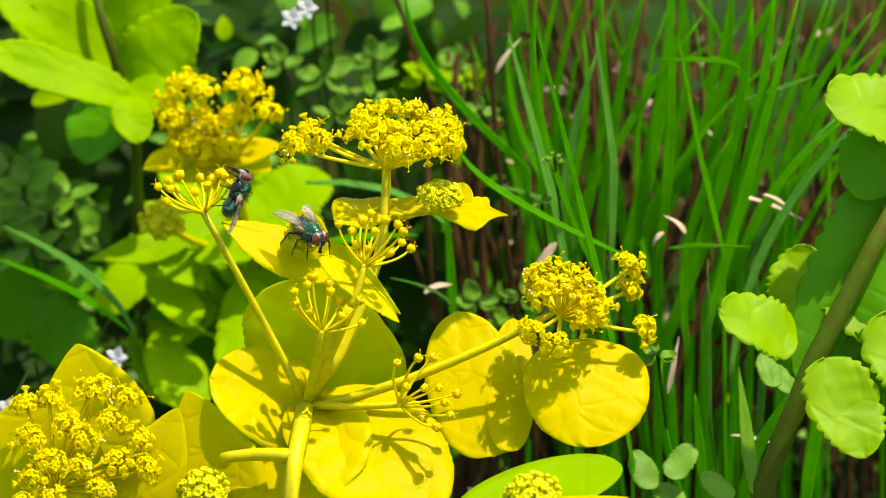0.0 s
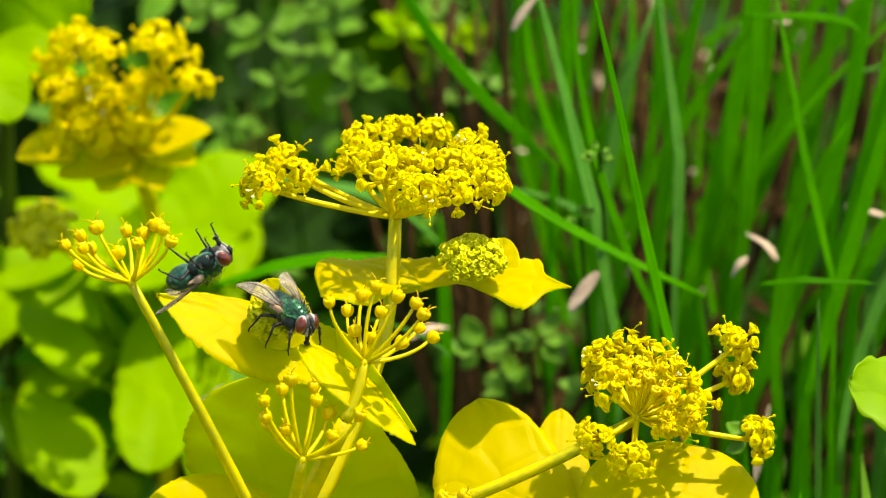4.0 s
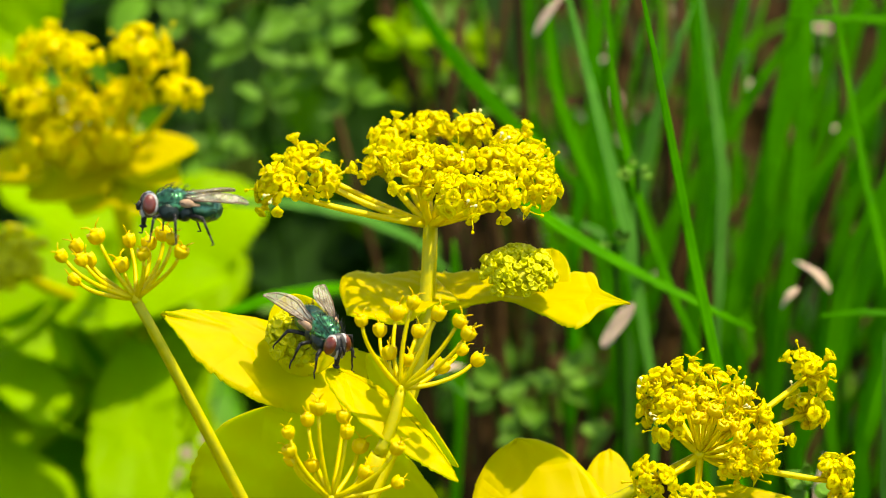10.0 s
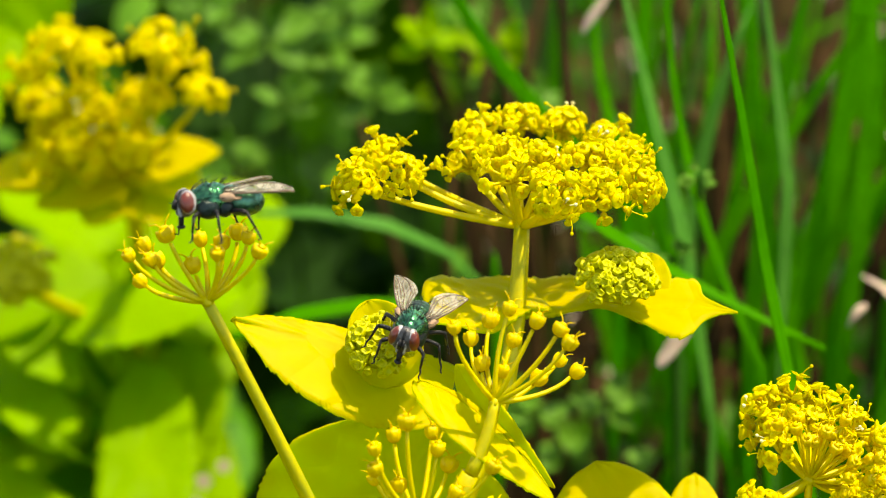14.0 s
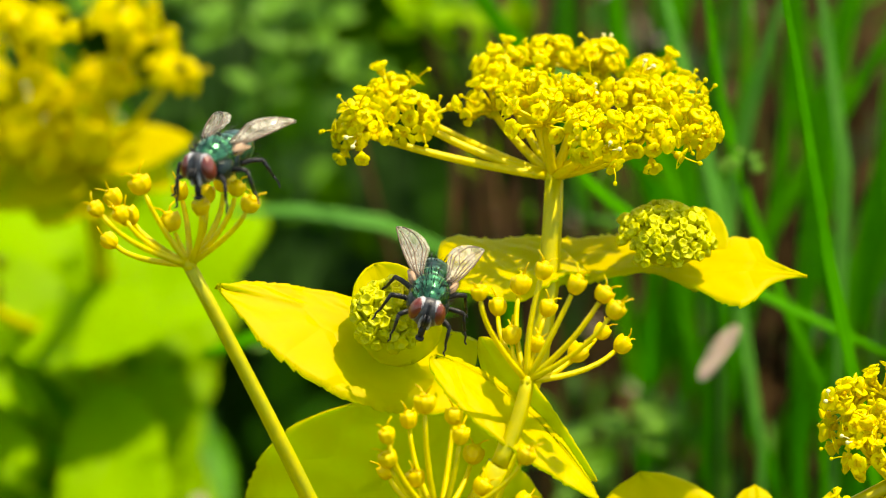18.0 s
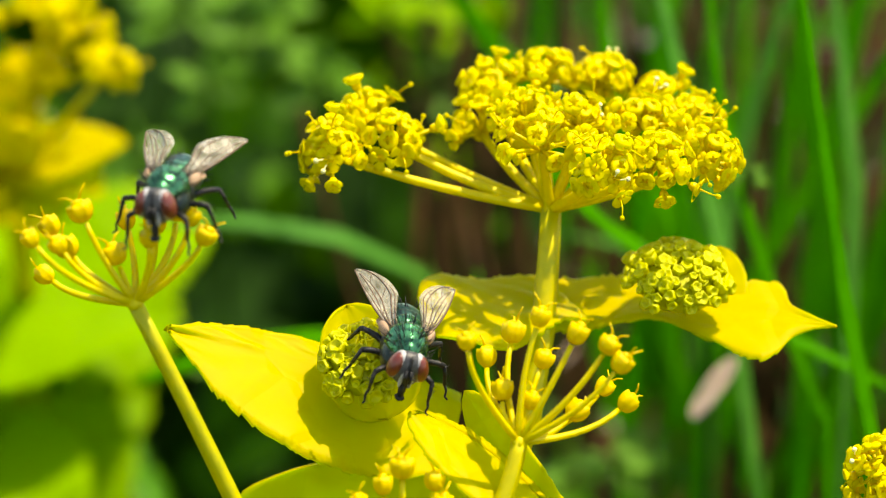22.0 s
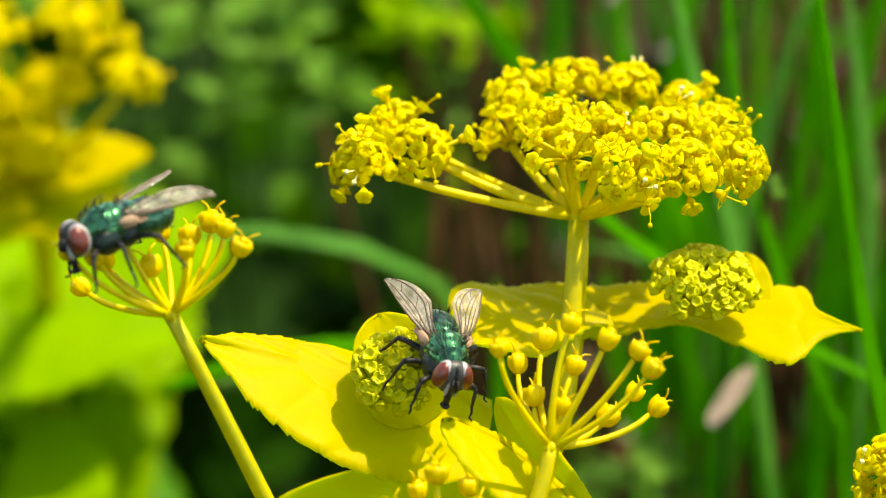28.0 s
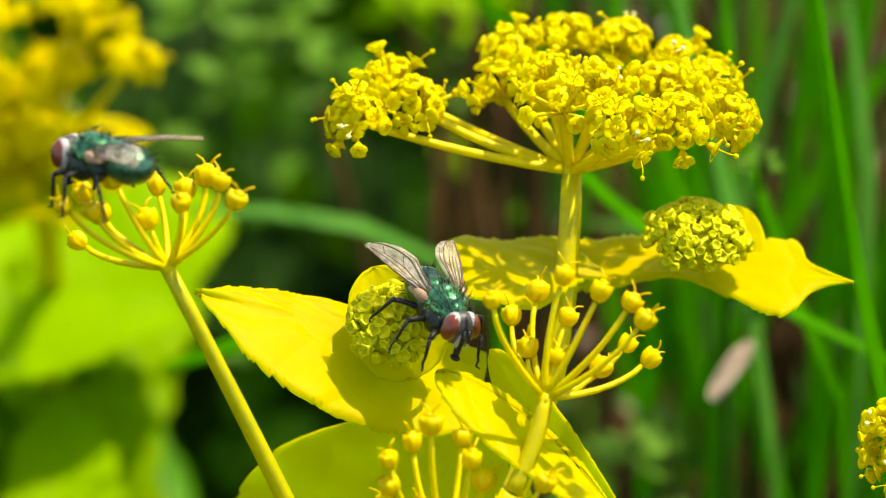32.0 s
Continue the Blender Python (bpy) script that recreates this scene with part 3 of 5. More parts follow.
def build_main_plant():
    foot = at(-14, -44, 2)
    root = Vector((foot.x - 0.004, foot.y + 0.008, 0))
    p = thing("flowering_plant", root, "flowering plant with bright yellow clasping leaves and umbels", "plant")
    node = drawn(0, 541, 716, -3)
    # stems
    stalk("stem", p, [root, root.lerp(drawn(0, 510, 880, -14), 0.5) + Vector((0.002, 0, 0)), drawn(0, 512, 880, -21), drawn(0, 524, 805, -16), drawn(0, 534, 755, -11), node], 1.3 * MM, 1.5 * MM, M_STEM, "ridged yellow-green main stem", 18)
    stalk("branch", p, [node, mid(590, 920, -1), mid(655, 770, 0), mid(698, 640, 2), mid(714, 540, 3), mid(719, 460, 3), mid(722, 386, 3)], 1.05 * MM, 0.74 * MM, M_STEM, "straight ridged yellow stem below the open umbel", 14)
    stalk("branch", p, bow(node, mid(203, 514, -14), at(0.3, 0, 0) - at(0, 0, 0), 10), 0.72 * MM, 0.52 * MM, M_STEM, seg=14)
    stalk("branch", p, bow(mid(632, 790, -13), mid(671, 674, -13), at(0.3, 0, 0) - at(0, 0, 0), 8), 0.68 * MM, 0.56 * MM, M_STEM, seg=14)
    stalk("branch", p, bow(node, mid(632, 790, -13), at(0, 0, -1) - at(0, 0, 0), 6), 1.05 * MM, 0.95 * MM, M_STEM, seg=14)
    stalk("branch", p, bow(node, mid(548, 866, -15), at(0.3, 0, -1.5) - at(0, 0, 0), 8), 0.8 * MM, 0.6 * MM, M_STEM, seg=14)
    side_branch = stalk("branch", p, bow(node, mid(1212, 790, -6), at(0.5, -1.5, 0) - at(0, 0, 0), 10), 0.9 * MM, 0.6 * MM, M_STEM, seg=14)
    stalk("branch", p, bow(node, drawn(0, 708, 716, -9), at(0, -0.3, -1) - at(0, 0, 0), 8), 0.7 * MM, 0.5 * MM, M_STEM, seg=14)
    # the open umbel
    top = mid(722, 386, 3)
    heads = []
    for x, y, w, many in ((706, 290, -4, 9), (775, 316, -9, 12), (845, 306, -7, 13), (908, 298, -3, 13), (640, 268, 4, 11), (690, 252, 0, 12), (755, 262, -1, 12),
                          (830, 258, 0, 12), (890, 256, 3, 11), (652, 218, 7, 12), (715, 202, 8, 13), (790, 208, 9, 12), (862, 228, 8, 10)):
        c = mid(x, y + 26, w + 3)
        heads.append((c, ((c - top).normalized() + UP * 0.9).normalized(), 1.8 if w < -2 else 1.6, many + (2 if w < -2 else 0)))
    c = mid(452, 325, 3)
    heads.append((c, (UP * 0.8 + way(-0.6, 0.2, -0.3)).normalized(), 1.85, 22))
    c = mid(505, 285, 8)
    heads.append((c, (UP + way(-0.3, 0, 0.3)).normalized(), 1.4, 12))
    c = mid(528, 308, 4)
    heads.append((c, (UP + way(0.2, 0, -0.3)).normalized(), 1.5, 10))
    flower_umbel(p, top, heads, 3, label="wide open umbel of crowded bright yellow florets")
    # the fruiting umbels
    lf = [(78, 435), (104, 420), (138, 405), (102, 475), (126, 446), (112, 442), (192, 412), (180, 456), (214, 434), (224, 418), (262, 408), (275, 430), (248, 402)]
    fruit_umbel(p, mid(203, 514, -14), [mid(x + 3, y + 13, -14 + ((i * 29) % 11 - 5) * 0.7) for i, (x, y) in enumerate(lf)])
    mf = [(604, 555), (634, 574), (662, 545), (697, 575), (651, 615), (681, 625), (689, 525), (731, 545), (768, 556), (781, 578), (770, 604), (795, 622), (732, 635)]
    fruit_umbel(p, mid(671, 674, -13), [mid(x, y + 10, -13 + ((i * 17) % 9 - 4) * 0.9) for i, (x, y) in enumerate(mf)])
    bf = [(474, 752), (506, 732), (524, 712), (566, 726), (572, 754), (480, 800), (516, 812), (592, 780), (598, 822), (655, 780), (652, 835), (478, 786)]
    fruit_umbel(p, mid(548, 868, -15), [mid(x + 2, y + 10, -15 + ((i * 23) % 9 - 4) * 0.9) for i, (x, y) in enumerate(bf)])
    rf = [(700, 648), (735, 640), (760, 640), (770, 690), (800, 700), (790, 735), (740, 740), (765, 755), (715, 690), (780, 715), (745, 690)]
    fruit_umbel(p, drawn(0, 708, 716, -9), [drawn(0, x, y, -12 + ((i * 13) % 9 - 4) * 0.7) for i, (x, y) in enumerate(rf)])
    # the flowering umbel at the side: an open fan of rays, and four small heads
    sn = mid(1212, 790, -6)
    r = random.Random(8)
    heads = []
    for x, y, w, many in ((1395, 720, 1, 17), (1400, 655, 0, 15), (1440, 838, -3, 20), (1140, 835, -9, 13), (1205, 872, -9, 13), (1150, 720, -3, 9)):
        c = mid(x, y, w)
        heads.append((c, (UP * 0.5 + (c - sn).normalized()).normalized(), 1.7, many))
    for k, (x, y, w) in enumerate(((1130, 648, -2), (1148, 695, -4), (1180, 628, -1), (1210, 682, -3), (1248, 652, 0), (1300, 695, -2), (1342, 748, -3), (1330, 792, -5), (1280, 815, -8), (1265, 730, -4), (1160, 745, -7))):
        c = sn.lerp(mid(x, y, w), 0.8)
        heads.append((c, ((c - sn).normalized() + UP * 0.3).normalized(), 1.5, 8))
    u = flower_umbel(p, sn, heads, 8, label="side umbel of bright yellow florets on fanned rays", reach=0.95)
    for k in range(26):
        a = radians(-35 + 150 * ((k * 0.618 + 0.1) % 1) + r.gauss(0, 6))
        e = sn + (way(math.cos(a), math.sin(a), 0) * r.uniform(3.0, 6.6) + way(0, 0, 1) * r.uniform(-5.0, -1.5)) * MM
        d = (e - sn).normalized()
        pts = bow(sn, e, (UP - d * UP.dot(d)) * -0.4 * MM, 5)
        stalk("ray", u, pts, 0.2 * MM, 0.16 * MM, M_RAY, seg=5)
        piece("fruit", FRUITS[k % 4], u, aim(e, pts[-1] - pts[-2], k * 1.3) @ Matrix.Diagonal((0.78, 0.78, 0.86, 1)))
    # leaves round the stems
    L = "bright yellow toothed clasping leaf"
    leaf("leaf", p, mid(700, 515, 6), mid(1074, 524, 1), way(0.0, 0.8, -0.6), 10.8 * MM, M_LEAF, L, profile=("tail_upper", "tail_lower"), bend=-1.7 * MM, cup=-0.06, teeth=0.13, ripple=0.02, n=120, m=8, tooth=19, seed=1)
    leaf("leaf", p, mid(750, 500, 6), mid(582, 545, 0), way(-0.1, 0.8, -0.6), 13 * MM, M_LEAF, L, profile=("clasp_lower", "clasp_upper"), sag=0.5 * MM, teeth=0.09, ripple=0.03, n=56, m=8, tooth=10, seed=2)
    leaf("leaf", p, mid(612, 652, 2), mid(248, 540, -3), way(-0.1, 0.62, -0.7), 17.4 * MM, M_LEAF, L, profile=("wing_lower", "wing_upper"), sag=0.7 * MM, cup=0.03, teeth=0.085, n=140, m=8, tooth=21, seed=3)
    leaf("leaf", p, mid(540, 640, -10), mid(771, 838, -12), way(0.22, 0.74, -0.55), 6.2 * MM, M_LEAF, L, profile="ovate", sag=0.6 * MM, cup=-0.06, teeth=0.16, n=80, m=8, tooth=15, seed=4)
    leaf("leaf", p, mid(612, 612, -6), mid(772, 812, -9), way(-0.4, -0.4, -0.82), 4.2 * MM, M_LEAF, "olive-yellow underside of a folded leaf", profile="ovate", sag=1.2 * MM, teeth=0.06, n=40, m=8, seed=34)
    leaf("leaf", p, mid(520, 648, -3), mid(468, 510, -2), way(0.15, 0.2, -1), 7.2 * MM, M_LEAF, "small cupped yellow leaf behind a bud cluster", profile="egg", cup=0.25, teeth=0.08, n=60, m=8, tooth=12, seed=5)
    head = bud_cluster(p, mid(487, 582, -5), way(0.1, 0.35, -1), 3.1 * MM, 78, 0.5, seed=3)
    leaf("leaf", p, mid(920, 545, 4), mid(936, 428, 7), way(0.1, 0.5, -0.8), 5.0 * MM, M_LEAF, "small yellow leaf behind a bud cluster", profile="egg", cup=0.2, teeth=0.05, n=40, m=8, seed=6)
    bud_cluster(p, mid(878, 472, 1.5), way(0.1, 0.72, -0.68), 3.8 * MM, 125, 0.6, seed=5)
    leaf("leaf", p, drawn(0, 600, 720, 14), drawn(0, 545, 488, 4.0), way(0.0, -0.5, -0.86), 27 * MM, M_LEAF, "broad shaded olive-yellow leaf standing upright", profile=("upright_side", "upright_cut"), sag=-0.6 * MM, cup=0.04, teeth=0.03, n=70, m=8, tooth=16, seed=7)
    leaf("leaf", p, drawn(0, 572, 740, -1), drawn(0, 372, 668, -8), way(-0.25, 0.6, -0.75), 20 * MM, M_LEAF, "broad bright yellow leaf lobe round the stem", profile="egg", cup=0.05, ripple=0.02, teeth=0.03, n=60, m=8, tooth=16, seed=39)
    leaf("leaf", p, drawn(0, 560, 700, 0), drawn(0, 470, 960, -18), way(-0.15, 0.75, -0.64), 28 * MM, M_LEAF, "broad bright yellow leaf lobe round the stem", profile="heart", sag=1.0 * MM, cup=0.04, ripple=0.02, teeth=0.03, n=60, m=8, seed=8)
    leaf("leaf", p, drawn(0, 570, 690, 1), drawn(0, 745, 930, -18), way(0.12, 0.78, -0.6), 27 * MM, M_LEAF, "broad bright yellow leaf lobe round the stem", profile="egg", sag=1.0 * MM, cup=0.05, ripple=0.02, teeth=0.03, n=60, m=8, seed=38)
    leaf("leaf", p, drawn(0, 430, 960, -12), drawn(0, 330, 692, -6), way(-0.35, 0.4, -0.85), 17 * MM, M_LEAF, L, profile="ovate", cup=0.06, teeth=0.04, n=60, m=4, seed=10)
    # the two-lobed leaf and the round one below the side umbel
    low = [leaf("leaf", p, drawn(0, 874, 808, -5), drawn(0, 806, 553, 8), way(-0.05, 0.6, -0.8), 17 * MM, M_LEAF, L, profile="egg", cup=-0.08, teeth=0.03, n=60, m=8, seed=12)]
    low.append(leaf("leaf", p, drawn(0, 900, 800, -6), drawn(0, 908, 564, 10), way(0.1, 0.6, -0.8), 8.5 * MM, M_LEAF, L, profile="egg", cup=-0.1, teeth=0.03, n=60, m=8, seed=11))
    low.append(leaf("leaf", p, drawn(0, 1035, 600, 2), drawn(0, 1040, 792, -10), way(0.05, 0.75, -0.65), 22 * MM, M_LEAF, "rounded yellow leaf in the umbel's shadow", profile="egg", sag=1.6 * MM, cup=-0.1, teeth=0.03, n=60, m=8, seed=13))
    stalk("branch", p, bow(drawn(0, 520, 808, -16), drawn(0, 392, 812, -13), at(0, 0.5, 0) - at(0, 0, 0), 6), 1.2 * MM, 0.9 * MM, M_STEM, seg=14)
    return p, head.children[60], low, side_branch, u


plant, FOCUS, low_leaves, side_branch, side_umbel = build_main_plant()


# ---- the second flowering plant, low beside the first ----
def build_low_plant():
    off = at(5, -4, 0) - at(0, 0, 0)
    spot = lambda x, y, w: wide(x, y, w) + off
    root = Vector((*spot(60, 900, -16).xy, 0))
    p = thing("flowering_plant", root, "yellow flowering plant with crowded florets and buds", "plant")
    n = spot(70, 860, -14)
    stalk("stem", p, [root, root.lerp(n, 0.5), n], 2 * MM, 1.5 * MM, M_STEM)
    leaf("leaf", p, spot(170, 860, -4), spot(110, 605, -4), way(-0.1, 0.35, -0.9), 21 * MM, M_LEAF, "broad bright yellow leaf", profile="ovate", cup=0.1, teeth=0.05, seed=21)
    leaf("leaf", p, spot(200, 940, -12), spot(290, 720, -12), way(0.1, 0.4, -0.9), 12 * MM, M_LEAF, "broad bright yellow leaf", profile="ovate", cup=-0.1, seed=22)
    leaf("leaf", p, spot(70, 960, -6), spot(20, 700, -6), way(-0.05, 0.45, -0.85), 23 * MM, M_LEAF, "broad bright yellow leaf", profile="egg", cup=0.1, teeth=0.05, n=40, seed=25)
    heads = []
    for x, y, w in ((150, 672, -11), (196, 690, -11), (60, 690, -12), (130, 680, -12), (90, 740, -15), (30, 760, -16), (30, 830, -18), (110, 810, -18), (180, 800, -16), (230, 810, -16), (150, 850, -18), (70, 870, -20), (10, 880, -20), (215, 760, -14), (20, 700, -12), (165, 730, -13), (120, 760, -16), (60, 800, -18)):
        c = spot(x, y + 20, w)
        heads.append((c, ((c - n).normalized() + UP + VIEW * 0.4).normalized(), 1.5, 15))
    flower_umbel(p, n, heads, 12)
    bud_cluster(p, spot(335, 868, -14), way(0, 0.6, -0.8), 4.2 * MM, 50, 0.6)
    q = thing("flowering_plant", Vector((*wide(945, 900, -36).xy, 0)), "yellow flower head above a lime green leaf", "plant")
    stalk("stem", q, [Vector(q.location), wide(945, 940, -36), wide(940, 905, -36)], 1.6 * MM, 1.0 * MM, M_STEM)
    leaf("leaf", q, wide(800, 930, -34), wide(1092, 822, -16), way(0.1, 0.85, -0.5), 15 * MM, M_LIME, "broad lime green leaf", profile="round", cup=0.1, seed=23)
    leaf("leaf", q, wide(900, 905, -36), wide(1110, 885, -36), way(0, 0.9, -0.4), 6 * MM, M_LEAF, "yellow leaf", profile="ovate", seed=24)
    bud_cluster(q, wide(940, 880, -36), way(0, 0.7, -0.7), 4.5 * MM, 50, 0.6)
    return p


low_plant = build_low_plant()


# ---- flies ----
def build_fly(place):
    """A green bottle fly, 8.5 mm long: head along x, back along z; its origin is under the thorax."""
    f = thing("fly", place, "metallic green bottle fly with dark red eyes", "fly", "flies on the flowers")
    o = Vector(place)
    v = lambda x, y, z: o + Vector((x, y, z)) * MM
    r = random.Random(5)

    def bristle(bm, c, d, ln, thin=0.035):
        tube(bm, [c, c + d * ln * 0.55 * MM, c + (d + Vector((-0.35, 0, -0.1))) * ln * MM], thin * MM, 0.008 * MM, 3)

    # thorax: two plates parted by a furrow, then the scutellum
    bm = bmesh.new()
    furrow = lambda q: Vector((q.x, q.y * (1 - 0.08 * q.x), q.z * (1 if q.z > 0 else 0.92))) * (1 - 0.10 * math.exp(-((q.x + 0.05) / 0.07) ** 2) - 0.05 * math.exp(-((q.x - 0.62) / 0.07) ** 2) - 0.02 * math.exp(-((abs(q.y) - 0.3) / 0.07) ** 2))
    blob(bm, v(0.45, 0, 2.35), (2.0 * MM, 1.52 * MM, 1.62 * MM), seg=40, rings=40, squash=lambda q: furrow(Vector((q.z, q.y, -q.x))))
    thorax = part("thorax", bm, M_METAL, f, "glossy metallic green thorax")
    bm = bmesh.new()
    blob(bm, v(-1.35, 0, 2.95), (0.85 * MM, 1.05 * MM, 0.62 * MM), seg=20, rings=12)
    part("scutellum", bm, M_METAL, thorax)
    bm = bmesh.new()
    for s in (-1, 1):
        blob(bm, v(0.9, s * 1.05, 1.75), (1.15 * MM, 0.62 * MM, 0.95 * MM), seg=14, rings=9)
        blob(bm, v(-0.55, s * 1.0, 1.7), (0.8 * MM, 0.58 * MM, 0.85 * MM), seg=14, rings=9)
    part("flank", bm, M_SHELLBLACK, thorax, "blackish flank of the thorax")
    bm = bmesh.new()
    for k in range(110):
        a, b = r.uniform(-1.45, 1.45), r.uniform(-2.2, 1.75)
        s = math.sqrt(max(0, 1 - ((b) / 2.1) ** 2))
        c = v(0.45 + b, math.sin(a) * 1.5 * s, 2.35 + math.cos(a) * 1.58 * s)
        bristle(bm, c, Vector((-0.45, math.sin(a), math.cos(a))).normalized(), r.uniform(0.5, 1.0))
    part("bristles", bm, M_BLACK, thorax, "stiff black bristles")
    # abdomen in four rings
    bm = bmesh.new()
    blob(bm, v(-2.45, 0, 2.05), (2.0 * MM, 1.5 * MM, 1.4 * MM), Matrix.Rotation(radians(-8), 3, "Y"), 36, 40,
         squash=lambda q: Vector((-q.z, q.y * (1 + 0.08 * q.z), q.x)) * (1 - 0.045 * max(0, math.cos(q.z * 11 + 0.6)) ** 6))
    abdomen = part("abdomen", bm, M_METALDARK, f, "blue-green banded abdomen")
    bm = bmesh.new()
    for k in range(60):
        a, b = r.uniform(-2.2, 2.2), r.uniform(-1.9, -0.2)
        s = math.sqrt(max(0, 1 - (b / 2.0) ** 2))
        bristle(bm, v(-2.45 + b, math.sin(a) * 1.62 * s, 2.05 + math.cos(a) * 1.38 * s), Vector((-0.8, math.sin(a), math.cos(a))).normalized(), r.uniform(0.3, 0.6), 0.03)
    part("bristles", bm, M_BLACK, abdomen)
    # head: silver cheeks, a dark face stripe, large red eyes in silver rims
    bm = bmesh.new()
    blob(bm, v(2.72, 0, 2.25), (0.88 * MM, 1.22 * MM, 1.26 * MM), seg=24, rings=16)
    head = part("head", bm, M_FACE, f, "silvery grey head")
    bm = bmesh.new()
    blob(bm, v(3.22, 0, 2.3), (0.46 * MM, 0.27 * MM, 1.18 * MM), Matrix.Rotation(radians(-8), 3, "Y"), seg=12, rings=10)
    part("face_stripe", bm, M_BLACK, head, "dark stripe between the eyes")
    bm = bmesh.new()
    for s in (-1, 1):
        blob(bm, v(3.26, s * 0.34, 2.0), (0.36 * MM, 0.17 * MM, 0.95 * MM), Matrix.Rotation(radians(-6), 3, "Y"), seg=10, rings=8)
    part("cheek", bm, M_SILVER, head, "bright silvery cheeks")
    for s in (-1, 1):
        bm = bmesh.new()
        blob(bm, v(2.72, s * 0.74, 2.42), (0.76 * MM, 0.54 * MM, 1.08 * MM), Matrix.Rotation(s * radians(14), 3, "X"), 20, 12)
        part("eye_rim", bm, M_SILVER, head, "silvery rim round the eye")
        bm = bmesh.new()
        blob(bm, v(2.84, s * 0.86, 2.44), (0.69 * MM, 0.54 * MM, 0.98 * MM), Matrix.Rotation(s * radians(14), 3, "X"), 24, 16)
        part("eye", bm, M_EYE, head, "large dark red compound eye")
        bm = bmesh.new()
        tube(bm, [v(3.62, s * 0.16, 2.6), v(3.86, s * 0.2, 2.2), v(3.84, s * 0.2, 1.75)], 0.14 * MM, 0.12 * MM, 6)
        tube(bm, [v(3.86, s * 0.2, 2.2), v(4.3, s * 0.5, 2.4)], 0.035 * MM, 0.015 * MM, 4)
        part("antenna", bm, M_BLACK, head)
        # wing: membrane, veins and pale base
        hinge, tip = v(-0.35, s * 1.3, 3.0), v(-6.2, s * 3.55, 3.15)
        bm = bmesh.new()
        along = tip - hinge
        side = (Vector((along.y, -along.x, 0)).normalized() * s - Vector((0, 0, 0.42))).normalized()
        face = Vector((0, 0, 1))
        rows = []
        for i in range(19):
            t = i / 18
            t = 1 - (1 - t) ** 1.5
            lead = 0.30 * math.sin(math.pi * t ** 0.9) * MM
            trail = (1.75 * (max(0.0, math.sin(math.pi * (0.04 + 0.96 * t ** 1.25))) ** 0.55) * (0.42 + 0.58 * min(1, t * 2.2)) + 0.30 * (1 - t)) * MM
            c = hinge + along * t
            rows.append([bm.verts.new(c + side * (lead * (1 - q) - trail * q) + face * ((0.16 * (1 - 0.6 * t) * math.sin(q * 9 + t * 2) + 0.10 * math.sin(q * 17 + 3 * t)) * MM)) for q in (0, 0.14, 0.28, 0.42, 0.56, 0.7, 0.85, 1)])
        pts = [[w.co.copy() for w in row] for row in rows]
        for a, b in zip(rows, rows[1:]):
            for j in range(7):
                bm.faces.new((a[j], a[j + 1], b[j + 1], b[j]))
        wing = part("wing", bm, M_WING, f, "clear smoky wing with brown veins", 0.00003)
        bm = bmesh.new()
        tube(bm, [row[0] for row in pts], 0.09 * MM, 0.035 * MM, 5)
        for j, last in ((1, 12), (2, 16), (3, 18), (5, 17), (6, 12)):
            tube(bm, [pts[i][j] for i in range(0, last)], 0.06 * MM, 0.03 * MM, 4)
        for i, j in ((6, 3), (7, 4), (11, 3), (12, 4), (3, 2), (8, 5)):
            tube(bm, [pts[i][j], pts[i + 1][j + 1]], 0.035 * MM, 0.035 * MM, 4)
        part("venation", bm, M_VEIN, wing)
        bm = bmesh.new()
        blob(bm, v(-0.6, s * 1.62, 2.75), (0.75 * MM, 0.30 * MM, 0.42 * MM), Matrix.Rotation(s * -0.3, 3, "Z"), 12, 8)
        blob(bm, v(-1.35, s * 1.62, 2.62), (0.62 * MM, 0.42 * MM, 0.16 * MM), Matrix.Rotation(s * -0.4, 3, "Z"), 12, 8)
        part("wing_base", bm, M_BEIGE, wing, "pale beige wing base")
        for x, knee, foot in ((1.5, (2.6, 2.0, 1.3), (2.9, 2.1, -0.9)), (0.4, (0.7, 2.9, 1.6), (0.6, 3.6, -0.9)), (-0.7, (-2.0, 2.8, 1.5), (-3.1, 3.4, -0.9))):
            bm = bmesh.new()
            a, k, e = v(x, s * 0.75, 1.2), v(knee[0], s * knee[1], knee[2]), v(foot[0], s * foot[1], foot[2])
            tube(bm, bow(a, k, Vector((0, 0, 0.2 * MM)), 4), 0.24 * MM, 0.19 * MM, 8)
            shin = k.lerp(e, 0.62)
            tube(bm, [k, k.lerp(shin, 0.5), shin], 0.15 * MM, 0.11 * MM, 7)
            tube(bm, [shin, shin.lerp(e, 0.5) + Vector((0, s * 0.1 * MM, 0)), e, e + Vector((0.3 * MM, s * 0.15 * MM, 0))], 0.10 * MM, 0.07 * MM, 6)
            for q in range(9):
                c = k.lerp(shin, q / 9) if q % 2 else a.lerp(k, q / 9)
                bristle(bm, c, Vector((r.uniform(-1, 1), s * 0.6, r.uniform(-0.6, 0.8))).normalized(), 0.45, 0.025)
            part("leg", bm, M_BLACK, f, "thin black bristly leg")
    bm = bmesh.new()
    tube(bm, [v(3.1, 0, 1.4), v(3.2, 0, 0.8), v(3.2, 0, 0.25)], 0.32 * MM, 0.22 * MM, 8)
    blob(bm, v(3.22, 0, 0.15), (0.42 * MM, 0.36 * MM, 0.18 * MM), seg=10, rings=6)
    part("proboscis", bm, M_BLACK, head)
    for ob in f.children:
        ob.scale = (1.08, 1.08, 1.08)
    return f


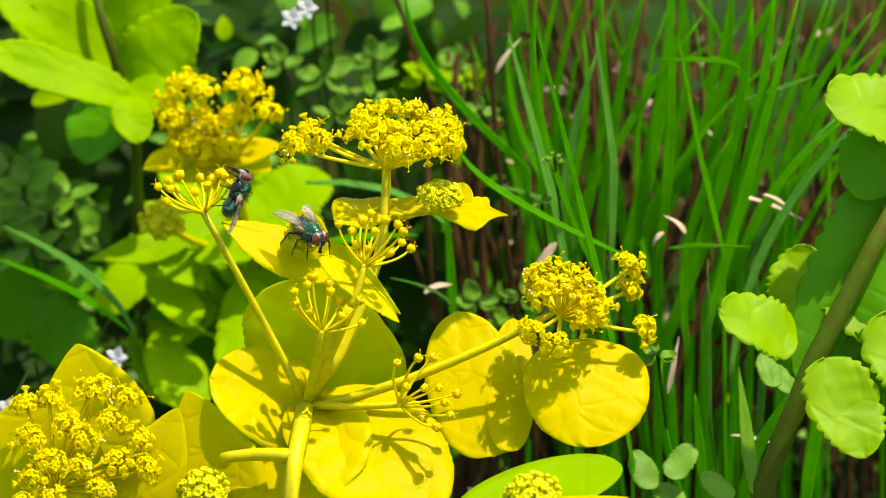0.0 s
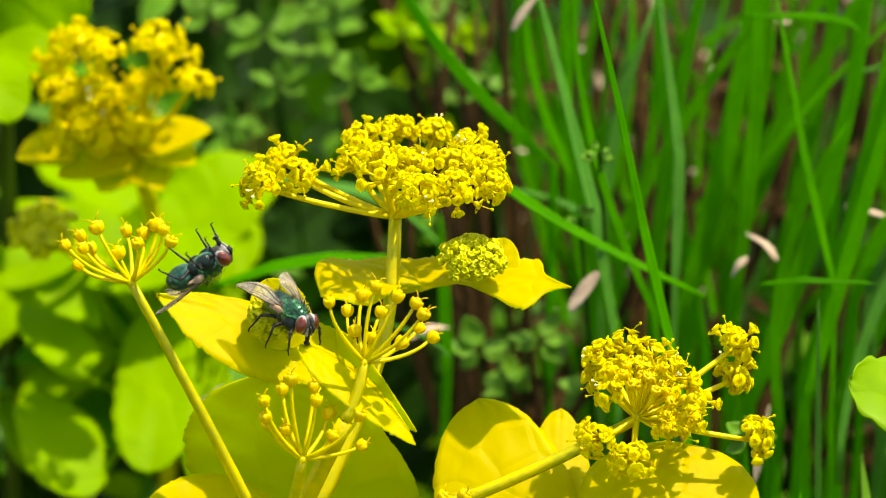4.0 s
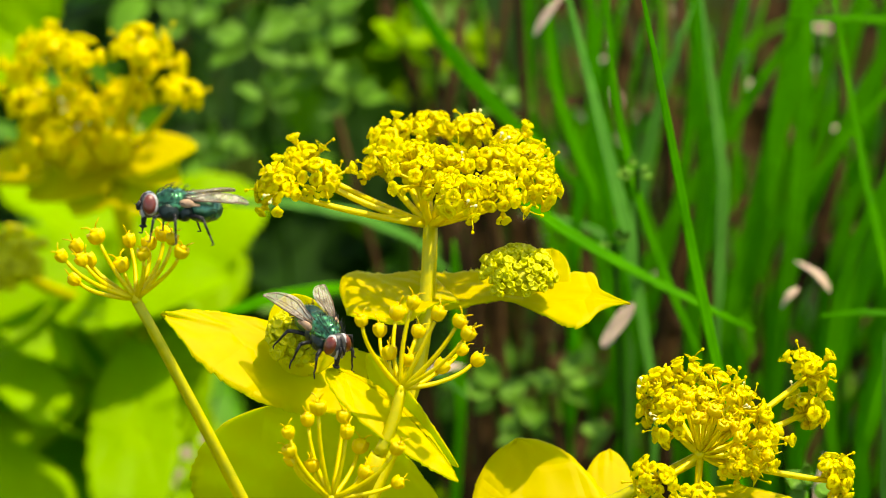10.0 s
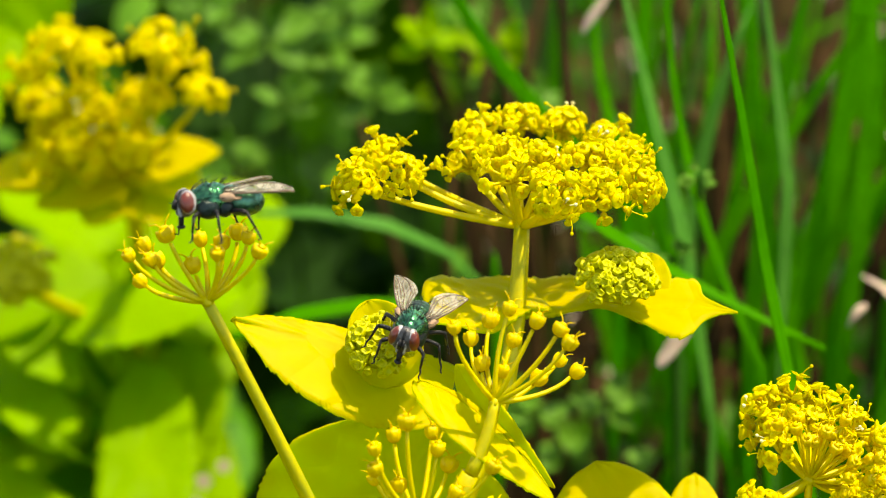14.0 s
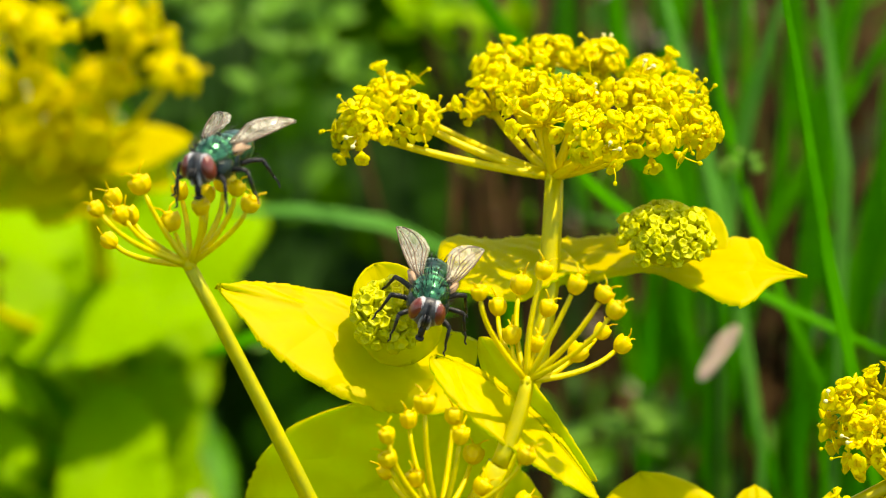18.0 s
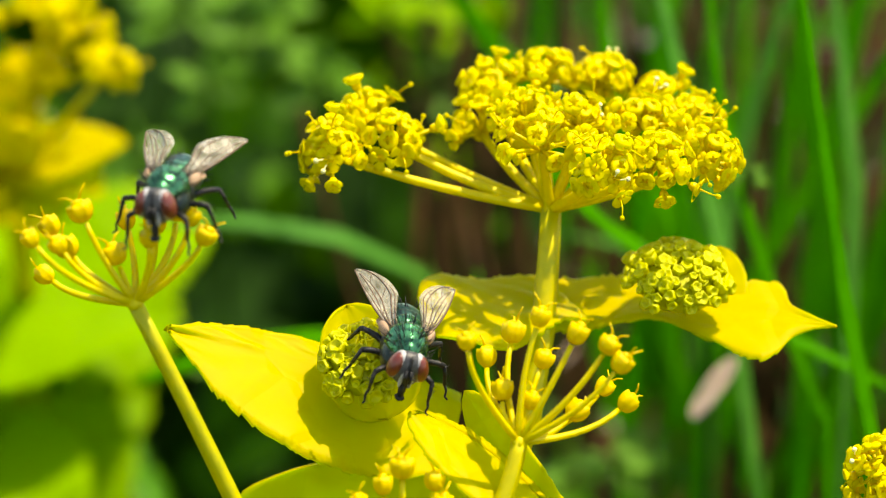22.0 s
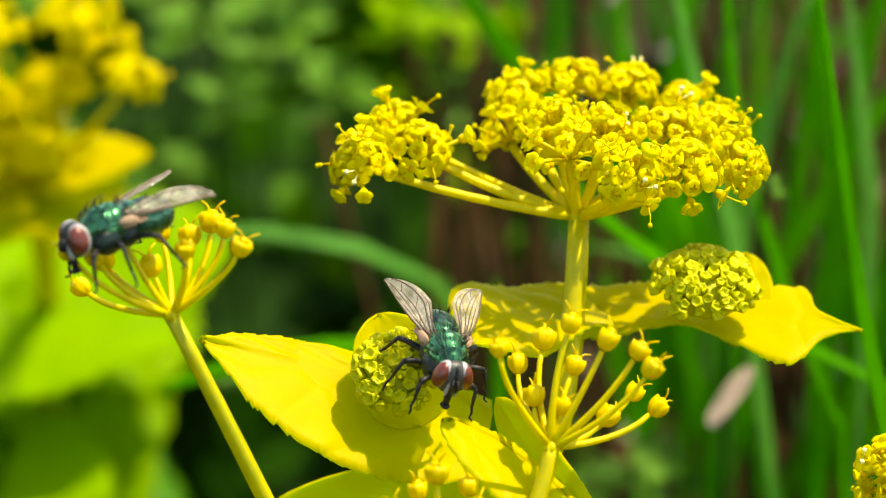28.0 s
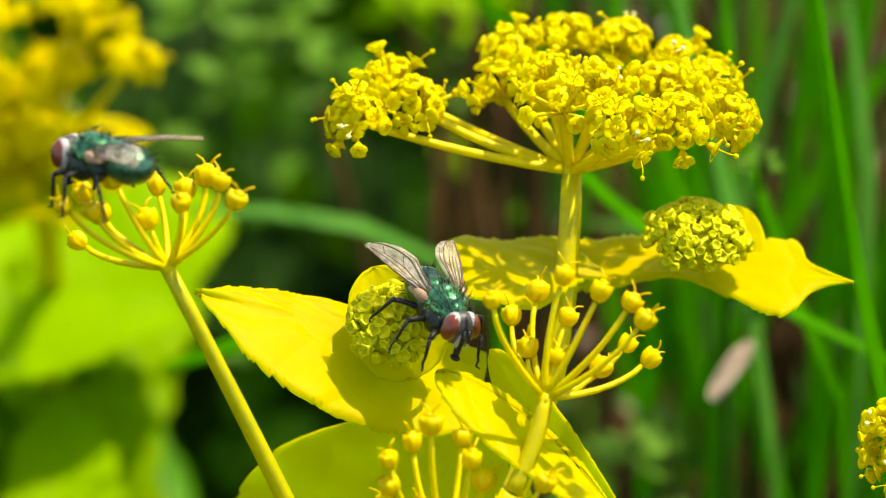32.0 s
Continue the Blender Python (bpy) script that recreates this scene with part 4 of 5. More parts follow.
def fly_pose(place, forward, up):
    x = way(*forward)
    z = way(*up)
    z = (z - x * z.dot(x)).normalized()
    y = z.cross(x)
    m = Matrix((x, y, z)).transposed().to_4x4()
    return Matrix.Translation(at(*place)) @ m @ pose(0, 0, -0.0024)


fly_a = build_fly((0, 0, 0))
fly_b = copy_thing(fly_a, Matrix.Identity(4))
tagged(fly_a, "metallic green bottle fly feeding on the fruiting umbel")
tagged(fly_b, "metallic green bottle fly on a green bud cluster")

# the lens is focused on the flower heads
cam.data.dof.use_dof = True
cam.data.dof.focus_object = FOCUS
cam.data.dof.aperture_fstop = 26

# seconds, body's middle (right, up, away in mm), way of the head, way of the back
FLY_A = [
    (0, (-24.0, -4.2, -17.5), (0.4, 0.9, -0.15), (0.9, -0.35, 0.1)),
    (0.5, (-23.8, -3.9, -17.5), (0.38, 0.91, -0.15), (0.9, -0.35, 0.1)),
    (1.5, (-23.8, -3.9, -17.5), (0.45, 0.87, -0.2), (0.88, -0.4, 0.1)),
    (2.5, (-22.5, -4.8, -17.5), (0.72, 0.6, -0.3), (0.6, -0.7, 0.25)),
    (4, (-21.7, -5.7, -17.5), (0.83, 0.5, -0.25), (0.48, -0.8, 0.25)),
    (4.5, (-21.6, -4.3, -17.5), (0.65, 0.72, -0.2), (0.7, -0.6, 0.2)),
    (6.5, (-21.4, -2.4, -17.5), (-0.15, 0.95, -0.2), (0.95, 0.15, 0.2)),
    (7.2, (-22.3, -1.8, -17.5), (-0.15, 0.97, -0.2), (0.95, 0.12, 0.2)),
    (7.7, (-22.8, -0.9, -17.5), (-0.6, 0.75, -0.25), (0.7, 0.65, 0.0)),
    (8.05, (-23.9, 0.2, -17.5), (-0.82, 0.45, -0.25), (0.42, 0.85, -0.25)),
    (8.4, (-25.2, 1.6, -17.5), (-0.97, 0.05, -0.2), (0, 1, -0.25)),
    (9, (-25.4, 1.9, -17.5), (-0.97, -0.02, -0.22), (0, 1, -0.2)),
    (11.5, (-26.6, 2.4, -17.5), (-0.94, 0.1, -0.28), (0, 1, -0.2)),
    (13, (-30.0, 2.0, -17.5), (-0.95, -0.1, -0.3), (-0.05, 1, -0.2)),
    (14, (-29.6, 2.1, -17.5), (-0.95, -0.09, -0.3), (-0.05, 1.0, -0.2)),
    (14.5, (-29.5, 2.2, -17.5), (-0.95, -0.08, -0.3), (-0.05, 1, -0.2)),
    (16.5, (-29.1, 2.1, -17.5), (-0.93, -0.1, -0.35), (-0.05, 1, -0.25)),
    (17, (-29.1, 2.1, -17.5), (-0.88, -0.13, -0.44), (-0.05, 1.0, -0.28)),
    (17.3, (-28.7, 1.7, -17.5), (-0.85, -0.15, -0.5), (-0.05, 1, -0.3)),
    (18, (-28.1, 1.1, -17.5), (-0.45, -0.35, -0.8), (-0.1, 1, -0.4)),
    (19, (-27.6, 1.6, -17.5), (-0.4, -0.35, -0.85), (-0.1, 1, -0.45)),
    (20, (-27.6, 1.2, -17.5), (-0.45, -0.32, -0.82), (-0.1, 1.0, -0.45)),
    (21, (-27.2, 0.7, -17.5), (-0.5, -0.3, -0.8), (-0.1, 1, -0.45)),
    (21.8, (-28.0, 0.6, -17.5), (-0.2, -0.45, -0.85), (-0.05, 1, -0.5)),
    (22.4, (-28.3, 0.4, -17.5), (-0.5, -0.4, -0.78), (-0.1, 1, -0.5)),
    (23, (-29.5, 0.4, -17.5), (-0.66, -0.3, -0.68), (-0.1, 1, -0.45)),
    (23.7, (-31.3, 0.7, -17.5), (-0.8, -0.35, -0.5), (-0.2, 1, -0.4)),
    (24, (-32.4, 0.9, -17.5), (-0.79, -0.36, -0.5), (-0.21, 1.0, -0.41)),
    (26.5, (-33.9, 0.3, -17.5), (-0.75, -0.45, -0.5), (-0.3, 1, -0.45)),
    (27, (-33.8, -0.2, -17.5), (-0.85, -0.33, -0.35), (-0.25, 0.95, -0.4)),
    (28, (-34.6, -1.3, -17.5), (-0.85, -0.33, -0.35), (-0.25, 0.95, -0.4)),
    (29, (-34.4, -0.9, -17.5), (-0.8, -0.45, -0.38), (-0.28, 0.9, -0.45)),
    (29.5, (-33.7, -1.3, -17.5), (-0.6, -0.6, -0.5), (-0.3, 0.8, -0.55)),
    (30, (-33.9, -1.6, -17.5), (-0.6, -0.6, -0.5), (-0.3, 0.8, -0.55)),
    (30.5, (-34.4, -1.2, -17.5), (-0.75, -0.5, -0.4), (-0.28, 0.9, -0.45)),
    (31, (-34.4, -0.4, -17.5), (-0.78, 0.03, 0.6), (0, 1, -0.4)),
    (31.5, (-34.0, -0.5, -17.5), (-0.75, 0.1, 0.62), (0.05, 1, -0.45)),
    (32, (-35.2, 0.3, -17.5), (-0.75, 0.11, 0.62), (0.05, 1, -0.45)),
]
FLY_B = [
    (0, (-12.3, -11.0, -9), (0.58, -0.45, -0.65), (0.2, 0.9, -0.55)),
    (4, (-11.6, -11.3, -9), (0.6, -0.45, -0.65), (0.2, 0.9, -0.55)),
    (9, (-11.0, -11.2, -9), (0.6, -0.45, -0.65), (0.2, 0.9, -0.55)),
    (10.15, (-11.0, -11.1, -9), (0.5, -0.5, -0.7), (0.2, 0.9, -0.55)),
    (10.7, (-11.0, -10.4, -9), (-0.2, -0.4, -0.88), (0.2, 0.88, -0.5)),
    (13, (-10.8, -9.8, -9), (-0.28, -0.4, -0.87), (0.2, 0.88, -0.5)),
    (16.5, (-10.7, -10.0, -9), (-0.14, -0.52, -0.88), (0.25, 0.85, -0.55)),
    (19, (-10.6, -9.8, -9), (-0.09, -0.6, -0.85), (0.25, 0.85, -0.55)),
    (23, (-11.0, -10.3, -9), (0.06, -0.6, -0.86), (0.25, 0.85, -0.55)),
    (26.5, (-10.5, -10.2, -9), (0.11, -0.62, -0.85), (0.25, 0.85, -0.55)),
    (28, (-10.4, -10.2, -9), (0.16, -0.65, -0.83), (0.25, 0.85, -0.55)),
    (30, (-10.3, -10.2, -9), (0.18, -0.65, -0.82), (0.25, 0.85, -0.55)),
    (30.5, (-10.2, -10.3, -9), (0.36, -0.6, -0.8), (0.25, 0.85, -0.55)),
    (32, (-10.1, -10.3, -9), (0.42, -0.6, -0.78), (0.25, 0.85, -0.55)),
]


# ---- the plant behind, with its yellow umbel ----
def build_back_plant():
    root = Vector((*mid(205, 700, 124).xy, 0))
    p = thing("flowering_plant", root, "flowering plant behind with a yellow umbel and lime leaves", "plant")
    n = mid(170, 300, 80)
    stalk("stem", p, [root, mid(215, 640, 122), mid(205, 470, 112), mid(192, 390, 96), n], 1.6 * MM, 1.0 * MM, M_STEM)
    heads = []
    for x, y, w in ((30, 165, 70), (105, 90, 68), (70, 215, 70), (120, 190, 76), (215, 70, 68), (288, 150, 68), (240, 95, 74), (20, 120, 78), (40, 250, 72), (90, 165, 72), (165, 235, 74), (190, 160, 76), (60, 70, 74), (110, 250, 74)):
        q = mid(x, y + 16, w)
        heads.append((q, ((q - n).normalized() + UP).normalized(), 1.5, 8))
    flower_umbel(p, n, heads, 31, reach=0.8, size=1.4)
    Y = "yellow clasping leaf"
    for x0, y0, x1, y1, wd, seed in ((150, 275, 322, 252, 8.5, 41), (180, 265, 20, 345, 9.5, 42), (170, 280, 225, 372, 8.0, 50), (60, 270, -60, 310, 8, 56), (160, 280, 105, 375, 8.5, 57), (180, 255, 290, 320, 8.0, 58), (130, 300, 60, 200, 8.0, 59)):
        leaf("leaf", p, mid(x0, y0, 80), mid(x1, y1, 76), way(0, 0.75, -0.66), wd * MM, M_LEAF, Y, profile="ovate", teeth=0.08, seed=seed)
    # S leaves carry their shade as a darker leaf colour, G leaves are lime.
    G, S = "soft lime green rounded leaf", "leaf with its shade put into a darker green"
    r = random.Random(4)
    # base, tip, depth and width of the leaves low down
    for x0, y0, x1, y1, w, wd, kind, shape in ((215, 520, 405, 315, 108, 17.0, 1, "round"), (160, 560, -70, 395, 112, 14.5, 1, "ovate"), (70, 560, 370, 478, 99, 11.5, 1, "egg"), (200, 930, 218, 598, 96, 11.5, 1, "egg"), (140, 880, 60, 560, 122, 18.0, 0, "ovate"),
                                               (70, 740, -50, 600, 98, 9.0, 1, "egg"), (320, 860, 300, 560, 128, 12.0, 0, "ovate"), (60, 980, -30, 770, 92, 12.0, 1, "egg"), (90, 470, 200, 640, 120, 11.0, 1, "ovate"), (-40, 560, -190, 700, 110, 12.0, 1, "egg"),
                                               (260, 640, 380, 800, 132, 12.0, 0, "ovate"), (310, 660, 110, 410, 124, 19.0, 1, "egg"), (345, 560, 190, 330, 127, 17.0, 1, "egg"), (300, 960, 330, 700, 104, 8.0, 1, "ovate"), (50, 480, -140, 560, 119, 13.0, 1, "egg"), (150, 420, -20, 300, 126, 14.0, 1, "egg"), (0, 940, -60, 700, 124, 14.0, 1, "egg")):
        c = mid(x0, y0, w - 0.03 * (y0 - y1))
        leaf("leaf", p, c, mid(x1, y1, w + 0.03 * (y0 - y1)), way(r.uniform(-0.1, 0.3), 0.8, -0.55), wd * MM, M_LIME if kind else M_SHADEDLEAF, G if kind else S, profile=shape, teeth=0.1, tooth=11, scallop=True, cup=0.08, ripple=0.04, sag=0.8 * MM, n=90, m=6, seed=abs(x0))
        stalk("petiole", p, bow(mid(206, 700, 124), c, at(0, -3, 0) - at(0, 0, 0), 6), 0.6 * MM, 0.45 * MM, M_LIME, seg=6)
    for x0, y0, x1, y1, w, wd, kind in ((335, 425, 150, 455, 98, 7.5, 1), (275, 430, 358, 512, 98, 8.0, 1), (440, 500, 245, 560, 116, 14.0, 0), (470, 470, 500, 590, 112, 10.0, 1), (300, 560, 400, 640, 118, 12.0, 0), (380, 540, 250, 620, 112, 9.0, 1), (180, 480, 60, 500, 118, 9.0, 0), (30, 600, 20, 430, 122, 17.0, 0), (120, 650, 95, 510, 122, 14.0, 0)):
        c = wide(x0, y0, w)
        leaf("leaf", p, c, wide(x1, y1, w - 3), way(r.uniform(-0.2, 0.2), 0.7, -0.7), wd * MM, M_LIME if kind else M_SHADEDLEAF, G if kind else S, profile="ovate", teeth=0.2, tooth=9, cup=0.1, ripple=0.05, n=56, m=6, seed=x0)
        stalk("petiole", p, bow(mid(206, 700, 124), c, at(0, -3, 0) - at(0, 0, 0), 6), 0.6 * MM, 0.45 * MM, M_LIME, seg=6)
    bud_cluster(p, mid(-12, 455, 84), way(0, 0.6, -0.8), 4.5 * MM, 30, 0.6)
    stalk("branch", p, bow(mid(205, 520, 114), mid(-12, 460, 85), at(0, -2, 0) - at(0, 0, 0), 6), 0.9 * MM, 0.7 * MM, M_STEM)
    # a tall leafy stem next to it
    root = Vector((*wide(215, 600, 100).xy, 0))
    q = thing("leafy_plant", root, "tall leafy plant with large lime green leaves", "plant")
    stalk("stem", q, [root, wide(240, 400, 120), wide(238, 250, 112), wide(218, 150, 96), wide(180, 30, 94), wide(160, -60, 96)], 1.3 * MM, 0.9 * MM, M_BROWNSHADESTEM, "brownish green stem")
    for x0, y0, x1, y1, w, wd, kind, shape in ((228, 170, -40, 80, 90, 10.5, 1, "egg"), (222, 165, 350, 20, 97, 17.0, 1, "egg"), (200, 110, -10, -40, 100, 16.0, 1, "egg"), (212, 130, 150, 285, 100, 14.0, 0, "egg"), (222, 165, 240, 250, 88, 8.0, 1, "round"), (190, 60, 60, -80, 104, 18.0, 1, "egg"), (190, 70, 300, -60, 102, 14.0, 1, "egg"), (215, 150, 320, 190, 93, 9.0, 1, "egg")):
        leaf("leaf", q, wide(x0, y0, w), wide(x1, y1, w - 6), way(0.15 if x1 > x0 else -0.2, 0.55, -0.75), wd * MM, M_LIME if kind else M_SHADEDLEAF, G if kind else S, profile=shape, m=6, teeth=0.08, n=80, tooth=11, scallop=True, cup=0.08, ripple=0.05, sag=1.0 * MM, seed=60 + x0)
    return p


build_back_plant()


# ---- leafy plant at the far side, with a thick green stem ----
def build_side_plant():
    root = Vector((*wide(1330, 900, 8).xy, 0))
    p = thing("leafy_plant", root, "green plant with toothed lime leaves on a thick stem", "plant")
    stalk("stem", p, [root, wide(1350, 860, 8), wide(1440, 640, 8), wide(1530, 470, 10), wide(1600, 330, 12)], 2.6 * MM, 1.6 * MM, M_BROWNSHADESTEM, "thick green stem with leaf shade put into its colour")
    G, D = "toothed lime green leaf", "broad leaf with its shade put into a deeper green"
    # base, tip, depths, width, lit or shaded (shade is in the colour), outline
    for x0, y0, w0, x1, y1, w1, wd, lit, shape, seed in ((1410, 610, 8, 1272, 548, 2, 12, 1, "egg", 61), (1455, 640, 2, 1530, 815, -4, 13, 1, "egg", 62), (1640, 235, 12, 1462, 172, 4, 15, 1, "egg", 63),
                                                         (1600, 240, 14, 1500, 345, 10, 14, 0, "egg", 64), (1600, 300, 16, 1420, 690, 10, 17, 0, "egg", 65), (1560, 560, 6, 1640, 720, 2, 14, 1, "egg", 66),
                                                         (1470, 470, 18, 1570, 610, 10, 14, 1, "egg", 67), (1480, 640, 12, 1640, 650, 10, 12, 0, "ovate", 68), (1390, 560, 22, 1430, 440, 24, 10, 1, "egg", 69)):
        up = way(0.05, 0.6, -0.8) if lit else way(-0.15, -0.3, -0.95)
        leaf("leaf", p, wide(x0, y0, w0), wide(x1, y1, w1), up, wd * MM, M_TOOTHED if lit else M_SHADEDLEAF, G if lit else D, profile=shape, ripple=0.05, m=6, teeth=0.13, cup=0.08, n=110, tooth=8, scallop=True, seed=seed)
    # low pale leaves at the foot of the stem
    for x0, y0, x1, y1, wd, seed in ((1150, 870, 1120, 800, 5, 71), (1180, 850, 1225, 790, 5, 72), (1330, 880, 1305, 655, 2.6, 73), (1290, 890, 1240, 840, 4.5, 74), (1200, 900, 1160, 860, 5, 75), (1370, 690, 1345, 630, 4, 76), (1400, 700, 1360, 650, 4, 77)):
        leaf("leaf", p, wide(x0, y0, 34), wide(x1, y1, 38), way(0.1, 0.6, -0.8), wd * MM, M_PALEGREEN, "small pale green leaf low down", profile="egg" if wd > 3 else "lance", ripple=0.05, m=5, teeth=0.14, n=60, tooth=6, scallop=True, seed=seed)


build_side_plant()


# ---- grass ----
def blade(parent, pts, width, face, material, label=""):
    """A grass blade along bowed points with a folded keel."""
    bm = bmesh.new()
    rows = []
    n = len(pts) - 1
    for i, c in enumerate(pts):
        d = (pts[min(i + 1, n)] - pts[max(i - 1, 0)]).normalized()
        s = d.cross(face).normalized()
        f = s.cross(d)
        hw = width / 2 * max(0.02, (0.28 + 0.72 * min(1, 2.0 * i / n)) * (1 - i / n) ** 0.5)
        rows.append([bm.verts.new(c + s * hw * k + f * (0.25 * hw * abs(k))) for k in (-1, -0.5, 0, 0.5, 1)])
    for a, b in zip(rows, rows[1:]):
        for j in range(4):
            bm.faces.new((a[j], a[j + 1], b[j + 1], b[j]))
    return part("blade", bm, material, parent, label, 0.00015)


def build_grass():
    tufts = []
    for x in (900, 1010, 1110, 1210, 1320, 1430, 60):
        g = wide(x, 700, 78)
        tufts.append((x, thing("grass_tuft", Vector((g.x, g.y, 0)), "tuft of tall fresh green grass blades", "grass", "tufts of grass")))
    host = lambda x: min(tufts, key=lambda t: abs(t[0] - x))[1]
    long_ = [(1245, 600, 1420, -10, 30, 58, 0), (1180, 600, 1335, 20, 44, 70, 6), (1165, 460, 1185, -40, 30, 76, 3), (1060, 520, 1150, -30, 34, 72, -4), (1100, 480, 1195, -40, 42, 80, 4), (1052, 480, 950, 60, 16, 50, -6),
             (1048, 600, 958, -40, 24, 76, -10), (935, 300, 720, -20, 24, 78, -12), (1000, 380, 905, 60, 20, 82, -8), (1130, 540, 1068, -40, 30, 84, -4), (1290, 700, 1568, 180, 26, 64, -14), (1350, 640, 1500, 200, 30, 72, -16),
             (1254, 760, 1252, 460, 12, 40, 0), (1205, 890, 1170, 640, 22, 44, -3), (1115, 460, 815, 265, 20, 46, -14), (800, 560, 790, 360, 26, 76, 0), (0, 395, 240, 600, 22, 84, 8), (-20, 450, 230, 590, 18, 80, 5),
             (870, 330, 985, 420, 14, 82, 10), (1330, 560, 1405, 330, 24, 80, 2), (1010, 480, 1060, 60, 22, 86, 6), (1225, 420, 1300, -40, 26, 88, 4), (1300, 300, 1330, -40, 22, 90, 2), (1400, 420, 1560, 40, 22, 84, -6),
             (1240, 880, 1228, 700, 30, 36, 0), (1420, 900, 1620, 400, 40, 46, -8), (1310, 890, 1470, 640, 34, 42, -6), (1160, 112, 1312, 132, 16, 62, 8), (690, 492, 800, 545, 8, 60, 4),
             (1310, 470, 1500, 215, 30, 66, -6), (1385, 310, 1545, 30, 26, 70, -4), (1250, 560, 1375, -20, 36, 62, 4), (1290, 190, 1450, 138, 12, 70, 6), (1340, 430, 1568, 250, 22, 84, -10), (1215, 620, 1300, 240, 24, 60, -8)]
    for x0, y0, x1, y1, wd, w, b in long_:
        k = 1 + w / 543
        a, e = wide(x0, y0, w + 4), wide(x1, y1, w)
        lift = at(b * 0.5, abs(b) * 0.12, 0) - at(0, 0, 0)
        pts = bow(a, e, lift, 10)
        if abs(x1 - x0) < 220 and y0 > y1 + 120:
            foot = Vector((a.x + 0.012 * math.sin(x1), a.y + 0.012, 0))
            pts = [foot, foot.lerp(a, 0.35), foot.lerp(a, 0.7) + Vector((0.001, 0.002, 0))] + pts
        blade(host(x0), pts, wd * 0.092 * k * MM, way(0.5 * math.sin(x0), 0.4, -1), M_GRASS if (x0 * 7) % 6 else M_BLUEGRASS)
    # long single blades near the flowers
    for pts, width, material in (([mid(1330, 1150, 34), mid(1262, 720, 32), mid(1200, 440, 28), mid(1150, 170, 18), mid(1105, -60, 8)], 2.1, M_GRASS), ([mid(1420, 548, 46), mid(1500, 540, 45), mid(1650, 545, 45)], 1.3, M_GRASS),
                                 ([mid(380, 352, 88), mid(480, 352, 89), mid(600, 372, 90), mid(700, 415, 92), mid(780, 490, 94)], 2.2, M_BLUEGRASS), ([mid(330, 560, 70), mid(450, 520, 70), mid(560, 502, 71), mid(700, 500, 72)], 2.4, M_GRASS), ([mid(1130, 700, 66), mid(1085, 420, 62), mid(1030, 200, 60), mid(965, -60, 58)], 2.8, M_BLUEGRASS), ([mid(1240, 560, 64), mid(1250, 300, 62), mid(1205, -60, 60)], 2.6, M_BLUEGRASS), ([mid(1560, 560, 56), mid(1500, 300, 56), mid(1440, -40, 56)], 1.8, M_GRASS)):
        foot = Vector((pts[0].x, pts[0].y + 0.006, 0))
        fine = [a.lerp(b, k / 5) for a, b in zip(pts, pts[1:]) for k in range(5)] + [pts[-1]]
        if pts[0].z - pts[-1].z < -0.01:
            fine = [foot, foot.lerp(pts[0], 0.5)] + fine
        blade(host(1010), fine, width * MM, way(0.6, 0.4, -1), material)
    r = random.Random(77)
    for i in range(52):
        x, w = 985 + 585 * r.random() ** 1.6, r.uniform(74, 150)
        y = r.uniform(380, 600)
        lean = r.gauss(60, 140)
        a, e = wide(x, y, w + 6), wide(x + lean, r.uniform(-160, 160), w)
        blade(host(x), [Vector((a.x, a.y + 0.01, 0)), Vector((a.x, a.y + 0.006, a.z * 0.6))] + bow(a, e, at(r.gauss(0, 5), 0, 0) - at(0, 0, 0), 7), r.uniform(1.1, 3.2) * MM, way(r.uniform(-0.9, 0.9), 0.5, -1), M_GRASS if r.random() < 0.85 else M_BLUEGRASS)


build_grass()


